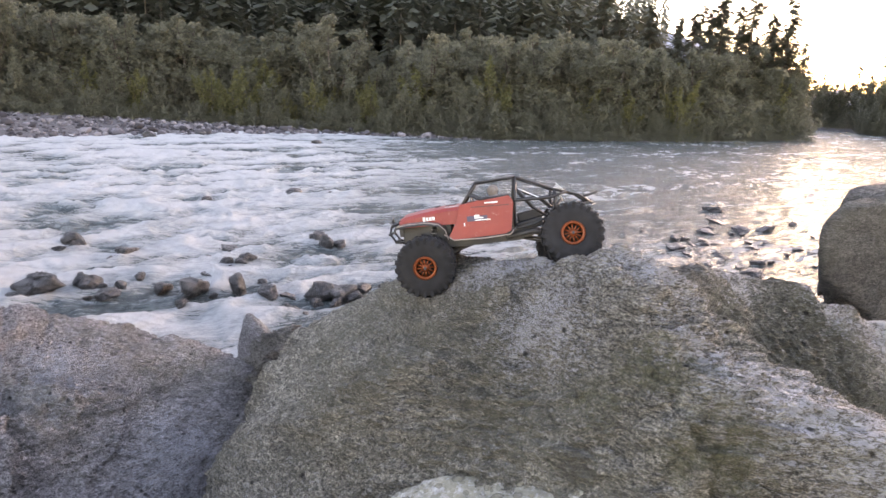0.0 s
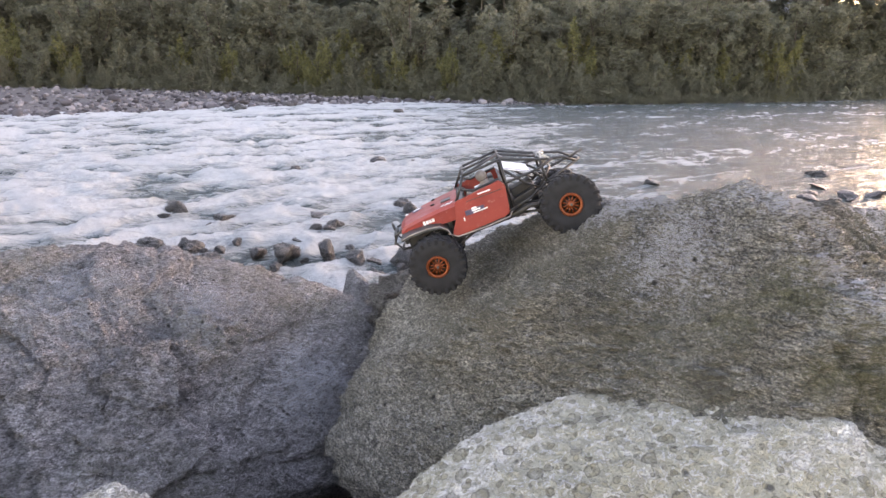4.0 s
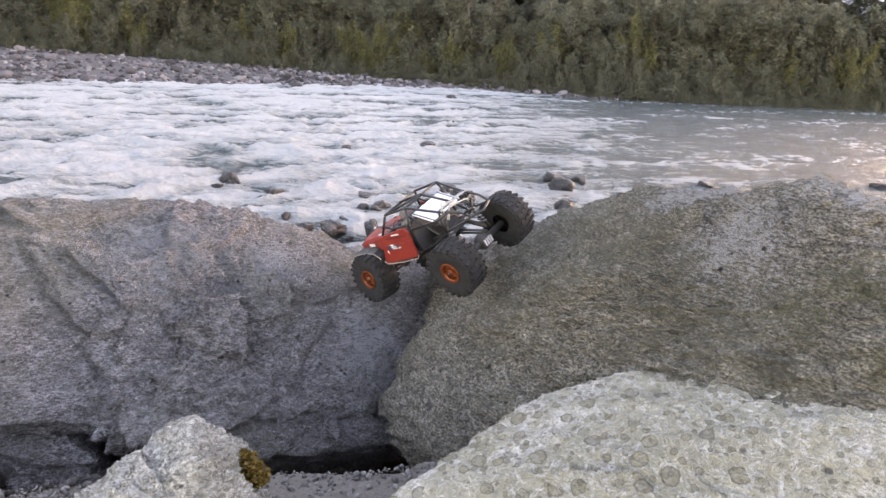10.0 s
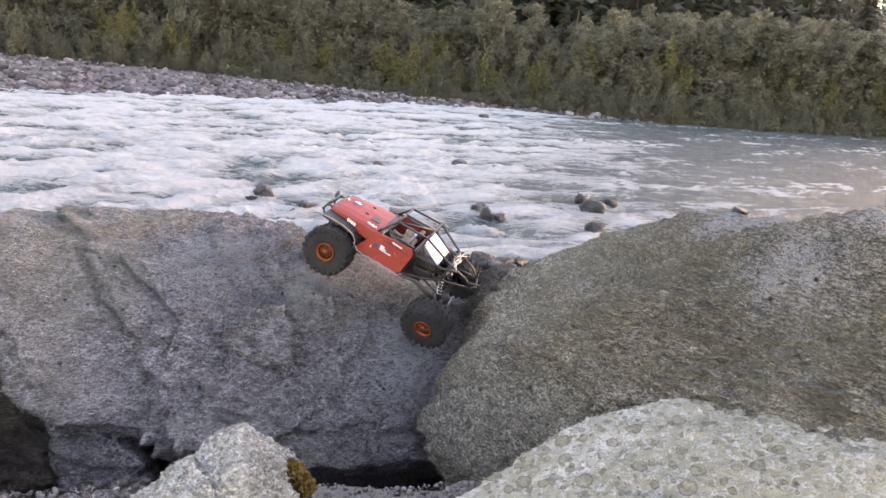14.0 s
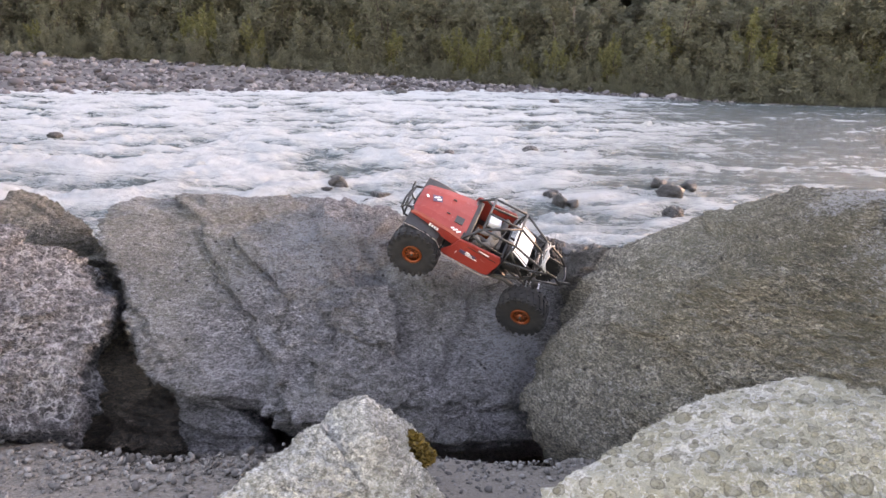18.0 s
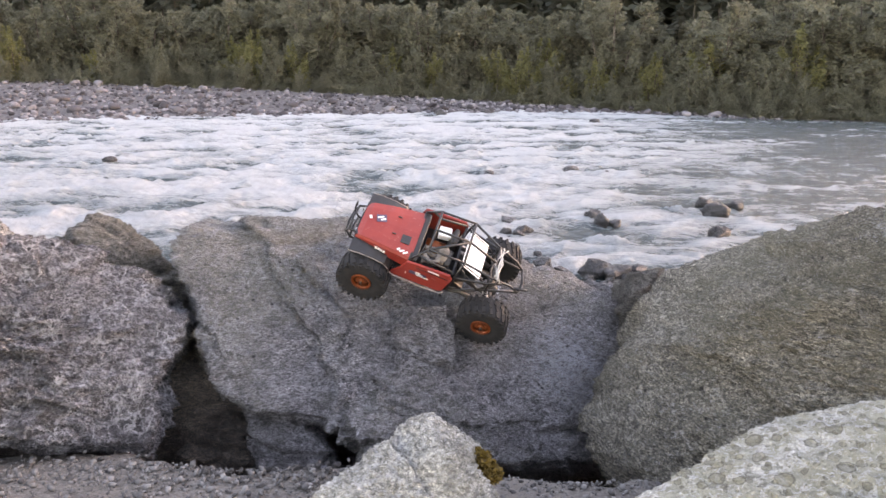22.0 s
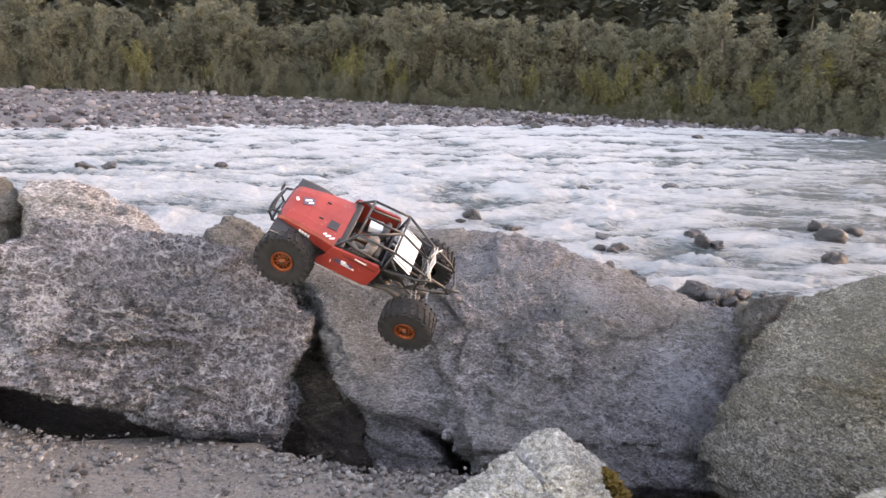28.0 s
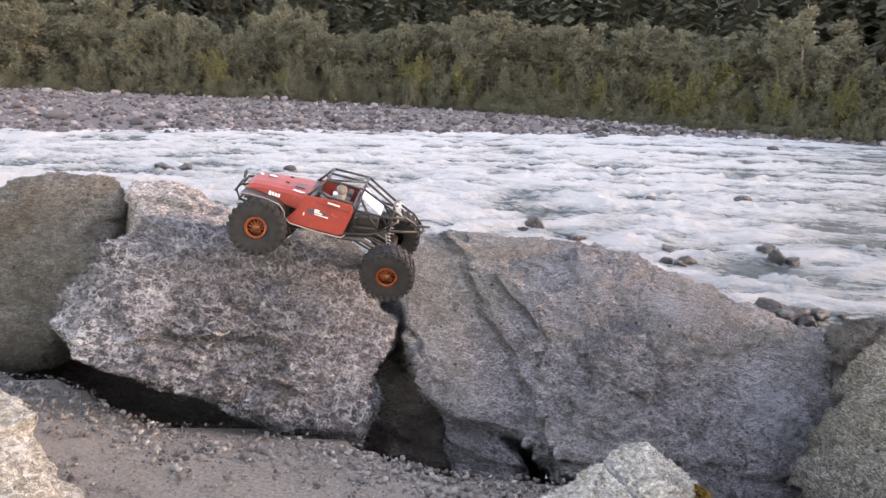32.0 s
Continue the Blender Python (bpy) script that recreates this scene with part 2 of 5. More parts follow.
M = {}
M["rock_slab"] = rock("grey_slab_rock", (0.087, 0.083, 0.088), (0.132, 0.126, 0.132), (0.180, 0.172, 0.179), (0.46, 0.46, 0.48), bed=(20, -12, 8), fleck=0.75, lace=0.42, lace_size=42, film=(0.155, 0.155, 0.125), film_at=0.49,
                      zones=[((0.30, 0.315, 0.35), "crust", (((-0.30, 1.75, 0.16), 0.26), ((-0.05, 1.80, 0.10), 0.2), ((0.22, 1.62, -0.06), 0.2))), ((0.085, 0.08, 0.055), "dark_patch", (((-0.15, 1.55, -0.03), 0.05), ((-0.38, 1.36, -0.06), 0.05)))])
M["rock_grey"] = rock("flecked_grey_rock", (0.048, 0.047, 0.053), (0.083, 0.081, 0.091), (0.128, 0.124, 0.138), (0.47, 0.48, 0.51), bed=(10, 10, 0), stretch=(1.0, 1.2, 1.6), fleck=0.5, lace=0.78, lace_size=30,
                      zones=[((0.55, 0.54, 0.55), "crust", (((-1.30, 0.94, 0.21), 0.07), ((-1.22, 0.94, 0.20), 0.07), ((-1.11, 0.95, 0.20), 0.06), ((-1.12, 1.09, 0.32), 0.06), ((-1.06, 1.06, 0.27), 0.05), ((-1.01, 1.04, 0.23), 0.05))),
                             # dark of the lower edge's three notches, painted into the colour
                             ((0.050, 0.042, 0.038), "dark_patch", (((-0.892, 1.119, 0.050), 0.045), ((-0.789, 1.112, 0.062), 0.040), ((-0.744, 1.20, 0.02), 0.045)))])
M["rock_pink"] = rock("pinkish_grey_rock", (0.20, 0.186, 0.182), (0.30, 0.284, 0.276), (0.40, 0.38, 0.37), (0.55, 0.53, 0.52), fleck=0.6, lace=0.25, stretch=(1, 1.2, 3.0))
M["rock_green"] = rock("olive_grey_rock", (0.090, 0.082, 0.067), (0.153, 0.141, 0.115), (0.225, 0.209, 0.177), (0.54, 0.535, 0.51), bed=(16, -14, 10), stretch=(1.0, 1.3, 3.6), fleck=0.55, film=(0.135, 0.133, 0.098), film_at=0.48, grit=1.1,
                       zones=[((0.44, 0.44, 0.46), "crust", (((0.99, 0.80, 0.50), 0.12), ((1.08, 0.71, 0.455), 0.20), ((1.20, 0.58, 0.39), 0.24), ((1.07, 1.0, 0.53), 0.17), ((1.0, 1.22, 0.50), 0.16), ((0.86, 1.02, 0.43), 0.15), ((0.92, 1.30, 0.46), 0.14))),
                              ((0.150, 0.148, 0.072), "cracked", (((0.93, 0.80, 0.44), 0.11), ((0.95, 0.70, 0.36), 0.12), ((0.86, 0.84, 0.36), 0.09))),
                              ((0.060, 0.056, 0.044), "dark_patch", (((0.80, 0.80, 0.30), 0.06), ((0.70, 0.84, 0.20), 0.05), ((0.88, 0.78, 0.36), 0.04)))])
M["rock_pale"] = rock("pale_lichen_rock", (0.383, 0.374, 0.357), (0.487, 0.479, 0.457), (0.574, 0.566, 0.548), (0.644, 0.639, 0.626), stretch=(1, 1, 1.4), fleck=0.4, discs=(0.178, 0.170, 0.131), grit=0.62)
M["rock_chalk"] = rock("pale_fractured_rock", (0.254, 0.244, 0.218), (0.382, 0.366, 0.328), (0.498, 0.480, 0.436), (0.66, 0.655, 0.64), stretch=(1, 1, 2.0), fleck=0.5, lace=0.55, lace_size=30, film=(0.20, 0.195, 0.14), film_at=0.50, grit=0.7)
M["rock_brown"] = rock("brown_grey_rock", (0.072, 0.067, 0.060), (0.115, 0.109, 0.099), (0.170, 0.162, 0.149), (0.36, 0.355, 0.34), bed=(25, 20, 0), fleck=0.5, lace=0.25, film=(0.11, 0.108, 0.078), film_at=0.48)
M["rock_dark"] = rock("dark_fractured_rock", (0.062, 0.059, 0.050), (0.105, 0.100, 0.086), (0.16, 0.153, 0.135), (0.44, 0.435, 0.43), bed=(80, 10, 20), fleck=0.6, stretch=(1, 1, 3), film=(0.105, 0.105, 0.066), film_at=0.44,
                      zones=[((0.40, 0.40, 0.42), "crust", (((1.60, 1.06, 0.42), 0.16), ((1.80, 1.05, 0.34), 0.2), ((1.30, 1.03, 0.50), 0.10)))])
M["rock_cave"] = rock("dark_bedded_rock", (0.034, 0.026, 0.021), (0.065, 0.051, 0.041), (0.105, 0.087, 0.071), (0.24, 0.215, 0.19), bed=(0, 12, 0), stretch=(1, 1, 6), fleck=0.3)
M["rock_wet"] = rock("wet_dark_rock", (0.018, 0.017, 0.017), (0.034, 0.032, 0.032), (0.058, 0.055, 0.055), (0.12, 0.12, 0.12), fleck=0.2, rough=0.35)


def gravel_mat():
    k = Mat("gravel_dirt", 0.95)
    n = k.noise(1.5, 6)
    base = k.ramp(k.noise(120, 7, 0.75), [(0.36, (0.085, 0.077, 0.069)), (0.5, (0.165, 0.150, 0.134)), (0.64, (0.255, 0.235, 0.210))])
    base = k.mix(k.ramp(n, [(0.38, 0.0), (0.62, 0.75)]), base, k.mix(k.noise(260, 4, 0.7), (0.140, 0.124, 0.107), (0.215, 0.195, 0.172)))
    k.colour(base)
    k.bump((k.noise(14, 6), 0.014), (k.noise(46, 6, 0.7), 0.008), (k.noise(240, 4), 0.004))
    return k.m


def stones_mat(name, lo, mid, hi):
    """Loose stones, each with its own tone."""
    k = Mat(name, 0.9)
    info = k.t.nodes.new("ShaderNodeObjectInfo").outputs["Random"]
    isle = k.t.nodes.new("ShaderNodeNewGeometry").outputs["Random Per Island"]
    r = k.math("FRACT", k.math("ADD", info, isle))
    tone = k.ramp(r, [(0.0, lo), (0.5, mid), (1.0, hi)])
    k.colour(k.mix(k.ramp(k.noise(30, 5, 0.7), [(0.3, 0.5), (0.7, 0.0)]), tone, tuple(v * 0.5 for v in lo)))
    k.bump((k.noise(25, 5), 0.01))
    return k.m


M["gravel"] = gravel_mat()
M["pebble"] = stones_mat("pebble_stone", (0.080, 0.075, 0.073), (0.170, 0.162, 0.155), (0.30, 0.29, 0.275))
M["cobble"] = stones_mat("river_cobble", (0.030, 0.027, 0.031), (0.095, 0.086, 0.095), (0.30, 0.28, 0.295))


def ground_mat():
    """Stony near the water, grass and litter under the woods; told apart by height above the river."""
    k = Mat("bank_ground", 0.95)
    pos = k.t.nodes.new("ShaderNodeNewGeometry").outputs["Position"]
    k.co = pos
    z = k.node("ShaderNodeSeparateXYZ", Vector=pos).outputs["Z"]
    stone = k.ramp(k.noise(3.0, 8, 0.75), [(0.3, (0.04, 0.037, 0.038)), (0.7, (0.13, 0.12, 0.122))])
    grass = k.ramp(k.noise(0.8, 8, 0.7), [(0.3, (0.035, 0.045, 0.018)), (0.7, (0.10, 0.11, 0.045))])
    up = k.math("SUBTRACT", z, WATER)
    edge = k.math("ADD", up, k.math("MULTIPLY", k.noise(0.3, 5), 1.2))
    beyond = k.node("ShaderNodeMapRange", Value=k.node("ShaderNodeSeparateXYZ", Vector=pos).outputs["Y"], From_Min=10.0, From_Max=14.0).outputs[0]
    k.colour(k.mix(k.math("MULTIPLY", beyond, k.ramp(k.math("MULTIPLY", edge, 0.1), [(0.36, 0.0), (0.44, 1.0)])), stone, grass))
    k.bump((k.noise(2.0, 8), 0.2))
    return k.m


M["bank"] = ground_mat()


def water_mat():
    """River water: grey-green and glossy, whitened where the sheet is churned (its foam attribute) and torn into lace."""
    k = Mat("river_water", 0.08)
    pos = k.t.nodes.new("ShaderNodeNewGeometry").outputs["Position"]
    k.co = pos
    flow = k.node("ShaderNodeMapping", Vector=pos)
    flow.inputs["Scale"].default_value = (0.55, 1.0, 1.3)
    flow.inputs["Rotation"].default_value = (0, 0, radians(-14))
    fl = flow.outputs[0]
    kept = k.t.nodes.new("ShaderNodeAttribute")
    kept.attribute_name = "foam"
    churn = k.noise(1.5, 8, 0.68, at=fl, distort=1.0)
    lace = k.noise(7.5, 8, 0.76, at=fl, distort=0.9)
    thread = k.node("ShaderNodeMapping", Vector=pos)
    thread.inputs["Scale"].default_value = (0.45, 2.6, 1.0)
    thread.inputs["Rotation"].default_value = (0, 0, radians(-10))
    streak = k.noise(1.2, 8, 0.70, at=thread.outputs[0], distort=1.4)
    torn = k.math("MULTIPLY", k.math("SUBTRACT", churn, 0.5), 0.8)
    for n, much in ((lace, 1.15), (streak, 1.2)):
        torn = k.math("ADD", torn, k.math("MULTIPLY", k.math("SUBTRACT", n, 0.5), much))
    foam = k.ramp(k.math("ADD", kept.outputs["Fac"], torn), [(0.28, 0.0), (0.46, 0.40), (0.86, 1.0)])
    # dark and light bands painted into the colour in place of ripple reflections
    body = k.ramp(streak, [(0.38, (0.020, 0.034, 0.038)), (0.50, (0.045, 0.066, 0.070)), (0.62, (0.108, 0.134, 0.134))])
    milk = k.ramp(kept.outputs["Fac"], [(0.05, 0.0), (0.75, 0.75)])
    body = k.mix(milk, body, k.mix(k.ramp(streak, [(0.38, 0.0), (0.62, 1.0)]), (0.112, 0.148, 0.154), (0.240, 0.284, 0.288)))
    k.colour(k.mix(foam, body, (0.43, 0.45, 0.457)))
    k.put(k.b.inputs["Roughness"], k.ramp(foam, [(0.0, 0.06), (0.5, 0.75)]))
    k.b.inputs["IOR"].default_value = 1.33
    k.bump((k.noise(1.4, 7, 0.65, at=fl, distort=0.8), 0.30), (k.noise(6.0, 6, 0.7, at=fl), 0.13), (lace, 0.10))
    return k.m


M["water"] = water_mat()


def leaf_mat(name, lo, hi, trans=0.54):
    k = Mat(name, 0.6)
    r = k.t.nodes.new("ShaderNodeNewGeometry").outputs["Random Per Island"]
    info = k.t.nodes.new("ShaderNodeObjectInfo").outputs["Random"]
    tone = k.ramp(k.math("FRACT", k.math("ADD", r, k.math("MULTIPLY", info, 0.5))), [(0.0, lo), (1.0, hi)])
    k.colour(k.mix(k.math("MULTIPLY", info, 0.5), tone, tuple((a + b) * 0.42 for a, b in zip(lo, hi))))
    tr = k.node("ShaderNodeBsdfTranslucent", Color=tone)
    mx = k.t.nodes.new("ShaderNodeMixShader")
    mx.inputs[0].default_value = trans
    k.t.links.new(k.b.outputs[0], mx.inputs[1])
    k.t.links.new(tr.outputs[0], mx.inputs[2])
    k.t.links.new(mx.outputs[0], k.t.nodes["Material Output"].inputs[0])
    return k.m


M["alder"] = leaf_mat("alder_leaf", (0.118, 0.122, 0.088), (0.196, 0.198, 0.142))
M["willow"] = leaf_mat("yellow_green_leaf", (0.11, 0.115, 0.05), (0.215, 0.21, 0.09))
M["needle"] = leaf_mat("conifer_needle", (0.075, 0.084, 0.062), (0.125, 0.135, 0.098), 0.35)
M["bark"] = plain("bark", (0.085, 0.07, 0.055), 0.9, scale=9)

# ---- ground ----
AZ_W = [-180, -90, -60, -51, -39.5, -26, -10, 3, 12, 23, 32, 42, 50, 50.8, 53, 56, 62, 80, 180]
R_W = [90, 90, 80, 77, 74, 75.5, 78, 88, 91, 91, 96, 110, 138, 232, 236, 190, 170, 150, 150]
BAR = [60, 60, 50, 46, 40, 32, 22, 11, 7, 4, 3, 3, 3, 6, 6, 14, 14, 10, 10]


def smooth(lo, hi, v):
    s = np.clip((v - lo) / (hi - lo), 0, 1)
    return s * s * (3 - 2 * s)


def far_bank(az):
    return np.interp(az, AZ_W, R_W), np.interp(az, AZ_W, BAR)


def track_level(x, y):
    """The gravel track; it breaks off in a hollow under the big slabs."""
    hollow = smooth(1.14, 1.36, y + 0.05 * np.sin(9 * x) + 0.10 * smooth(-0.95, -1.2, x)) * np.where(np.abs(x + 0.1) < 3.0, 1.0, 0.0)
    return 0.02 - 0.28 * np.clip(y - 0.8, 0, 0.5) + 0.05 * smooth(-0.9, -1.5, x) - 0.5 * hollow


def ground_level(x, y):
    """Height of the ground: gravel track, stone bank down to the river bed, bar of cobbles, wooded slope."""
    r, az = np.hypot(x, y), np.degrees(np.arctan2(x, y))
    rw, bar = far_bank(az)
    near = track_level(x, y)
    drop = smooth(1.7, 9.0, y)
    z = near * (1 - drop) + (WATER - 1.2) * drop
    bank = WATER - 1.2 + 1.2 * smooth(rw - 8, rw, r) + 0.078 * np.clip(r - rw, 0, bar) + 0.02 * np.clip(r - rw - bar, 0, 40)
    hill = 0.46 * np.clip(r - rw - bar - 45, 0, 120) * np.interp(az, [-90, -30, 20, 31, 36, 42, 50, 60, 90], [1.0, 1.0, 1.0, 0.9, 0.35, 0.12, 0.02, 0.05, 0.2])
    return np.where(y > 9, bank + hill, np.where(y > 1.2, np.maximum(z, np.where(r > rw, bank, z)), z))


LATTICE = np.random.default_rng(5).normal(size=(256, 3))
LATTICE = (LATTICE / np.linalg.norm(LATTICE, axis=1)[:, None]).T.astype(np.float32).copy()


def pnoise(p, seed=0):
    """Smooth noise, about -0.7 to 0.7, at each row of p."""
    i = np.floor(p)
    f = (p - i).astype(np.float32)
    i = i.astype(np.int32).astype(np.uint32)
    w = f * f * f * (f * (f * 6 - 15) + 10)
    hx, hy = i[:, 0] * np.uint32(73856093), i[:, 1] * np.uint32(19349663)
    ends = ((hx, hx + np.uint32(73856093)), (hy, hy + np.uint32(19349663)), (i[:, 2] * np.uint32(83492791), (i[:, 2] + np.uint32(1)) * np.uint32(83492791)))
    salt = np.uint32((seed + 11) * 50331653 & 0xFFFFFFFF)
    side = [((1 - w[:, c]), w[:, c]) for c in range(3)]
    step = [(f[:, c], f[:, c] - 1) for c in range(3)]
    out = np.zeros(len(p), np.float32)
    for dx in (0, 1):
        for dy in (0, 1):
            both, part_w = ends[0][dx] ^ ends[1][dy] ^ salt, side[0][dx] * side[1][dy]
            for dz in (0, 1):
                h = both ^ ends[2][dz]
                h = (h ^ (h >> np.uint32(13))) * np.uint32(1274126177)
                h = (h ^ (h >> np.uint32(16))) & np.uint32(255)
                out += (LATTICE[0][h] * step[0][dx] + LATTICE[1][h] * step[1][dy] + LATTICE[2][h] * step[2][dz]) * part_w * side[2][dz]
    return out.astype(float)


def fbm(p, octaves=4, gain=0.5, seed=0):
    total, a = np.zeros(len(p)), 1.0
    for k in range(octaves):
        total += a * pnoise(p, seed + k)
        p, a = p * 2.03 + 3.1, a * gain
    return total


def build_ground():
    az = np.radians(np.arange(0, 360, 0.75))
    rr = np.concatenate([[0.05], np.geomspace(0.3, 60, 90), np.arange(62, 270, 2.2), np.geomspace(275, 3000, 20)])
    x, y = rr[:, None] * np.sin(az), rr[:, None] * np.cos(az)
    z = ground_level(x, y)
    rough = fbm(np.stack([x.ravel() * 1.7, y.ravel() * 1.7, np.zeros(x.size)], -1), 4, 0.5, 2).reshape(x.shape)
    z = z + rough * np.where(rr < 8, 0.012, 0.18)[:, None]
    me = grid_mesh("ground", np.stack([x, y, z], -1).reshape(-1, 3), len(az), len(rr), M["bank"], True)
    me.materials.append(M["gravel"])
    centre = np.zeros(len(me.polygons) * 3)
    me.polygons.foreach_get("center", centre)
    c = centre.reshape(-1, 3)
    me.polygons.foreach_set("material_index", ((c[:, 1] < 2.2)).astype(int))
    tagged(new("ground", me), "stony river bank with a gravel track and wooded slopes", "ground", kind="structure")


build_ground()


def rapids(x, y):
    """Height above the still level and foam, 0 to 1, at places on the river: long breakers below the bend, ripples above it."""
    turn = radians(-14)
    u, v = x * math.cos(turn) - y * math.sin(turn), x * math.sin(turn) + y * math.cos(turn)
    flat = np.zeros_like(u)
    at = lambda a, b, c=0.0: np.stack([u * a + c, v * b, flat], -1)  # noqa: E731
    zone = smooth(-19, 11, 0.24 * y - x + 10 * fbm(at(0.06, 0.08), 2, 0.5, 3))
    shore = smooth(30, 15, y) * smooth(13, 3, x)
    zone = np.maximum(zone, 0.55 * shore)
    wu, wv = u + 1.6 * fbm(at(0.30, 0.5), 3, 0.5, 70), v + 0.9 * fbm(at(0.30, 0.5, 9.0), 3, 0.5, 73)
    roll = 1 - 2.1 * np.abs(pnoise(np.stack([wu * 0.15, wv * 0.36, flat], -1), 80))
    ridge = 1 - 2.1 * np.abs(pnoise(np.stack([wu * 0.36, wv * 0.75, flat], -1), 81))
    bil = np.abs(fbm(np.stack([wu * 0.9, wv * 1.5, flat], -1), 3, 0.55, 84))
    calm = fbm(at(0.38, 0.95), 4, 0.55, 88)
    fine = fbm(at(1.3, 3.2, 4.0), 3, 0.55, 98)
    h = zone * (0.34 * np.clip(roll, 0, 1) ** 2 + 0.20 * np.clip(ridge, 0, 1) ** 2 + 0.17 * bil - 0.22) + (0.15 - 0.04 * zone) * calm + 0.05 * fine
    lift = 0.55 * roll + 0.35 * ridge + 0.5 * fbm(at(0.13, 0.3), 3, 0.6, 90)
    foam = np.clip(zone * smooth(0.18, 1.05, lift) + 0.11 + 0.02 * zone + 0.24 * calm, 0, 1)
    caps = smooth(0.74, 0.93, ridge) * smooth(-0.05, 0.30, fbm(at(0.08, 0.2), 2, 0.5, 95)) * (1 - zone)
    return h, np.clip(foam + 0.5 * caps, 0, 1)


def build_water():
    az = np.radians(np.concatenate([np.linspace(-85, -57, 30), np.arange(-56.5, 62, 0.19), np.linspace(62.5, 88, 30)]))
    rr = np.geomspace(6.0, 330, 400)
    x, y = rr[:, None] * np.sin(az), rr[:, None] * np.cos(az)
    h, foam = rapids(x.ravel(), y.ravel())
    z = WATER + h
    me = grid_mesh("river", np.stack([x.ravel(), y.ravel(), z], -1), len(az), len(rr), M["water"])
    me.attributes.new("foam", "FLOAT", "POINT").data.foreach_set("value", foam.astype(np.float32))
    tagged(new("water", me), "fast blue-grey river with white foaming rapids", "river", kind="structure")


build_water()


# ---- boulders ----
def icosphere(level):
    bm = bmesh.new()
    bmesh.ops.create_icosphere(bm, subdivisions=level, radius=1.0)
    u = np.array([v.co[:] for v in bm.verts])
    f = np.array([[v.index for v in q.verts] for q in bm.faces])
    bm.free()
    return u / np.linalg.norm(u, axis=1)[:, None], f


ICO = {}


def rock_mesh(name, corners, mat, level=6, sharp=60.0, rough=0.03, grain=0.010, seed=0, bed=(0.2, 0.3, 1.0), chips=24, steps=(), cracks=()):
    """A broken block: the hull of a few corners with uneven edges, flat spalls that step, bedding ledges and hollows. Points are relative to its base."""
    bm = bmesh.new()
    for c in corners:
        bm.verts.new(c)
    bmesh.ops.convex_hull(bm, input=bm.verts)
    bmesh.ops.dissolve_limit(bm, angle_limit=radians(5), verts=bm.verts, edges=bm.edges)
    bm.normal_update()
    mid = Vector(np.mean(np.array([v.co[:] for v in bm.verts]), axis=0))
    planes = [(f.normal.copy(), (f.calc_center_median() - mid).dot(f.normal)) for f in bm.faces]
    bm.free()
    k = np.array([[*n, d] for n, d in planes if d > 1e-4])
    if level not in ICO:
        ICO[level] = icosphere(level)
    u, faces = ICO[level]
    wave = 0.035 * np.stack([fbm(u * 2.6 + seed * 1.7, 3, 0.55, 40 + j) for j in range(3)], -1) if level > 3 else 0.0
    lean = np.maximum((u + wave) @ k[:, :3].T, 1e-6) / k[:, 3]
    top = lean.max(1)
    r = 1 / (top * ((lean / top[:, None]) ** sharp).sum(1) ** (1 / sharp)) * 1.004
    p = u * r[:, None]
    size = float(np.mean(r))
    w = p / size + np.array((seed * 3.7, seed * 1.3, seed * 2.1))
    axis = np.array(Vector(bed).normalized())
    s = (p / size) @ axis
    d = fbm(w * 1.3, 4, 0.5, 1) * rough
    if level > 3:
        draw = np.random.default_rng(100 + seed)
        spots = p[draw.integers(0, len(p), chips)]
        stretch = np.eye(3) + 1.2 * np.outer(axis, axis)
        warp = p + 0.05 * size * np.stack([fbm(w * 3.4, 3, 0.6, 50 + j) for j in range(3)], -1)
        gap = np.linalg.norm((warp[:, None, :] - spots[None]) @ stretch.T, axis=2)
        near = np.argpartition(gap, 1, axis=1)[:, :2]
        near = np.take_along_axis(near, np.argsort(np.take_along_axis(gap, near, 1), axis=1), 1)
        tilt = draw.normal(size=(chips, 3)) * 0.10
        lift = draw.normal(size=chips) * grain * 0.8
        rows = np.arange(len(p))
        a, b = near[:, 0], near[:, 1]
        fa = np.clip(lift[a] + ((p - spots[a]) * tilt[a]).sum(1), -2.2 * grain, 2.2 * grain)
        fb = np.clip(lift[b] + ((p - spots[b]) * tilt[b]).sum(1), -2.2 * grain, 2.2 * grain)
        d += (fa + fb) / 2 + (fa - fb) / 2 * smooth(0, 0.016 * size, gap[rows, b] - gap[rows, a])
        ledge = s * 6.5 + fbm(w * 2.4, 3, 0.5, 7) * 1.4
        ledge = ledge - np.floor(ledge)
        ledge = np.where(ledge < 0.90, ledge, (1 - ledge) * 9.0) - 0.6
        d += ledge * np.clip(3.0 * pnoise(w * 1.9, 9) + 0.5, 0, 1) * grain * 1.3
        lay = w * 2.4 + axis * (s * 6.0)[:, None]
        d += (np.abs(pnoise(lay * 2.0, 12)) - 0.2) * grain * 1.6 + fbm(lay * 6.0, 4, 0.62, 15) * grain * 0.9
        d -= np.maximum(0, pnoise(w * 4.6, 21) - 0.26) * grain * 5.0
    else:
        d += fbm(w * 4.0, 2, 0.5, 5) * grain
    q = p + np.array(mid)
    for height, edges in steps:                      # raised or sunken flakes, bounded by edges
        f = np.full(len(q), height)
        wob = 0.05 * fbm(q * 7.0, 4, 0.6, 30)
        for at, way, width in edges:
            f = f * smooth(-width, width, (q - np.array(at)) @ (np.array(way) / np.linalg.norm(way)) + wob)
        d += f
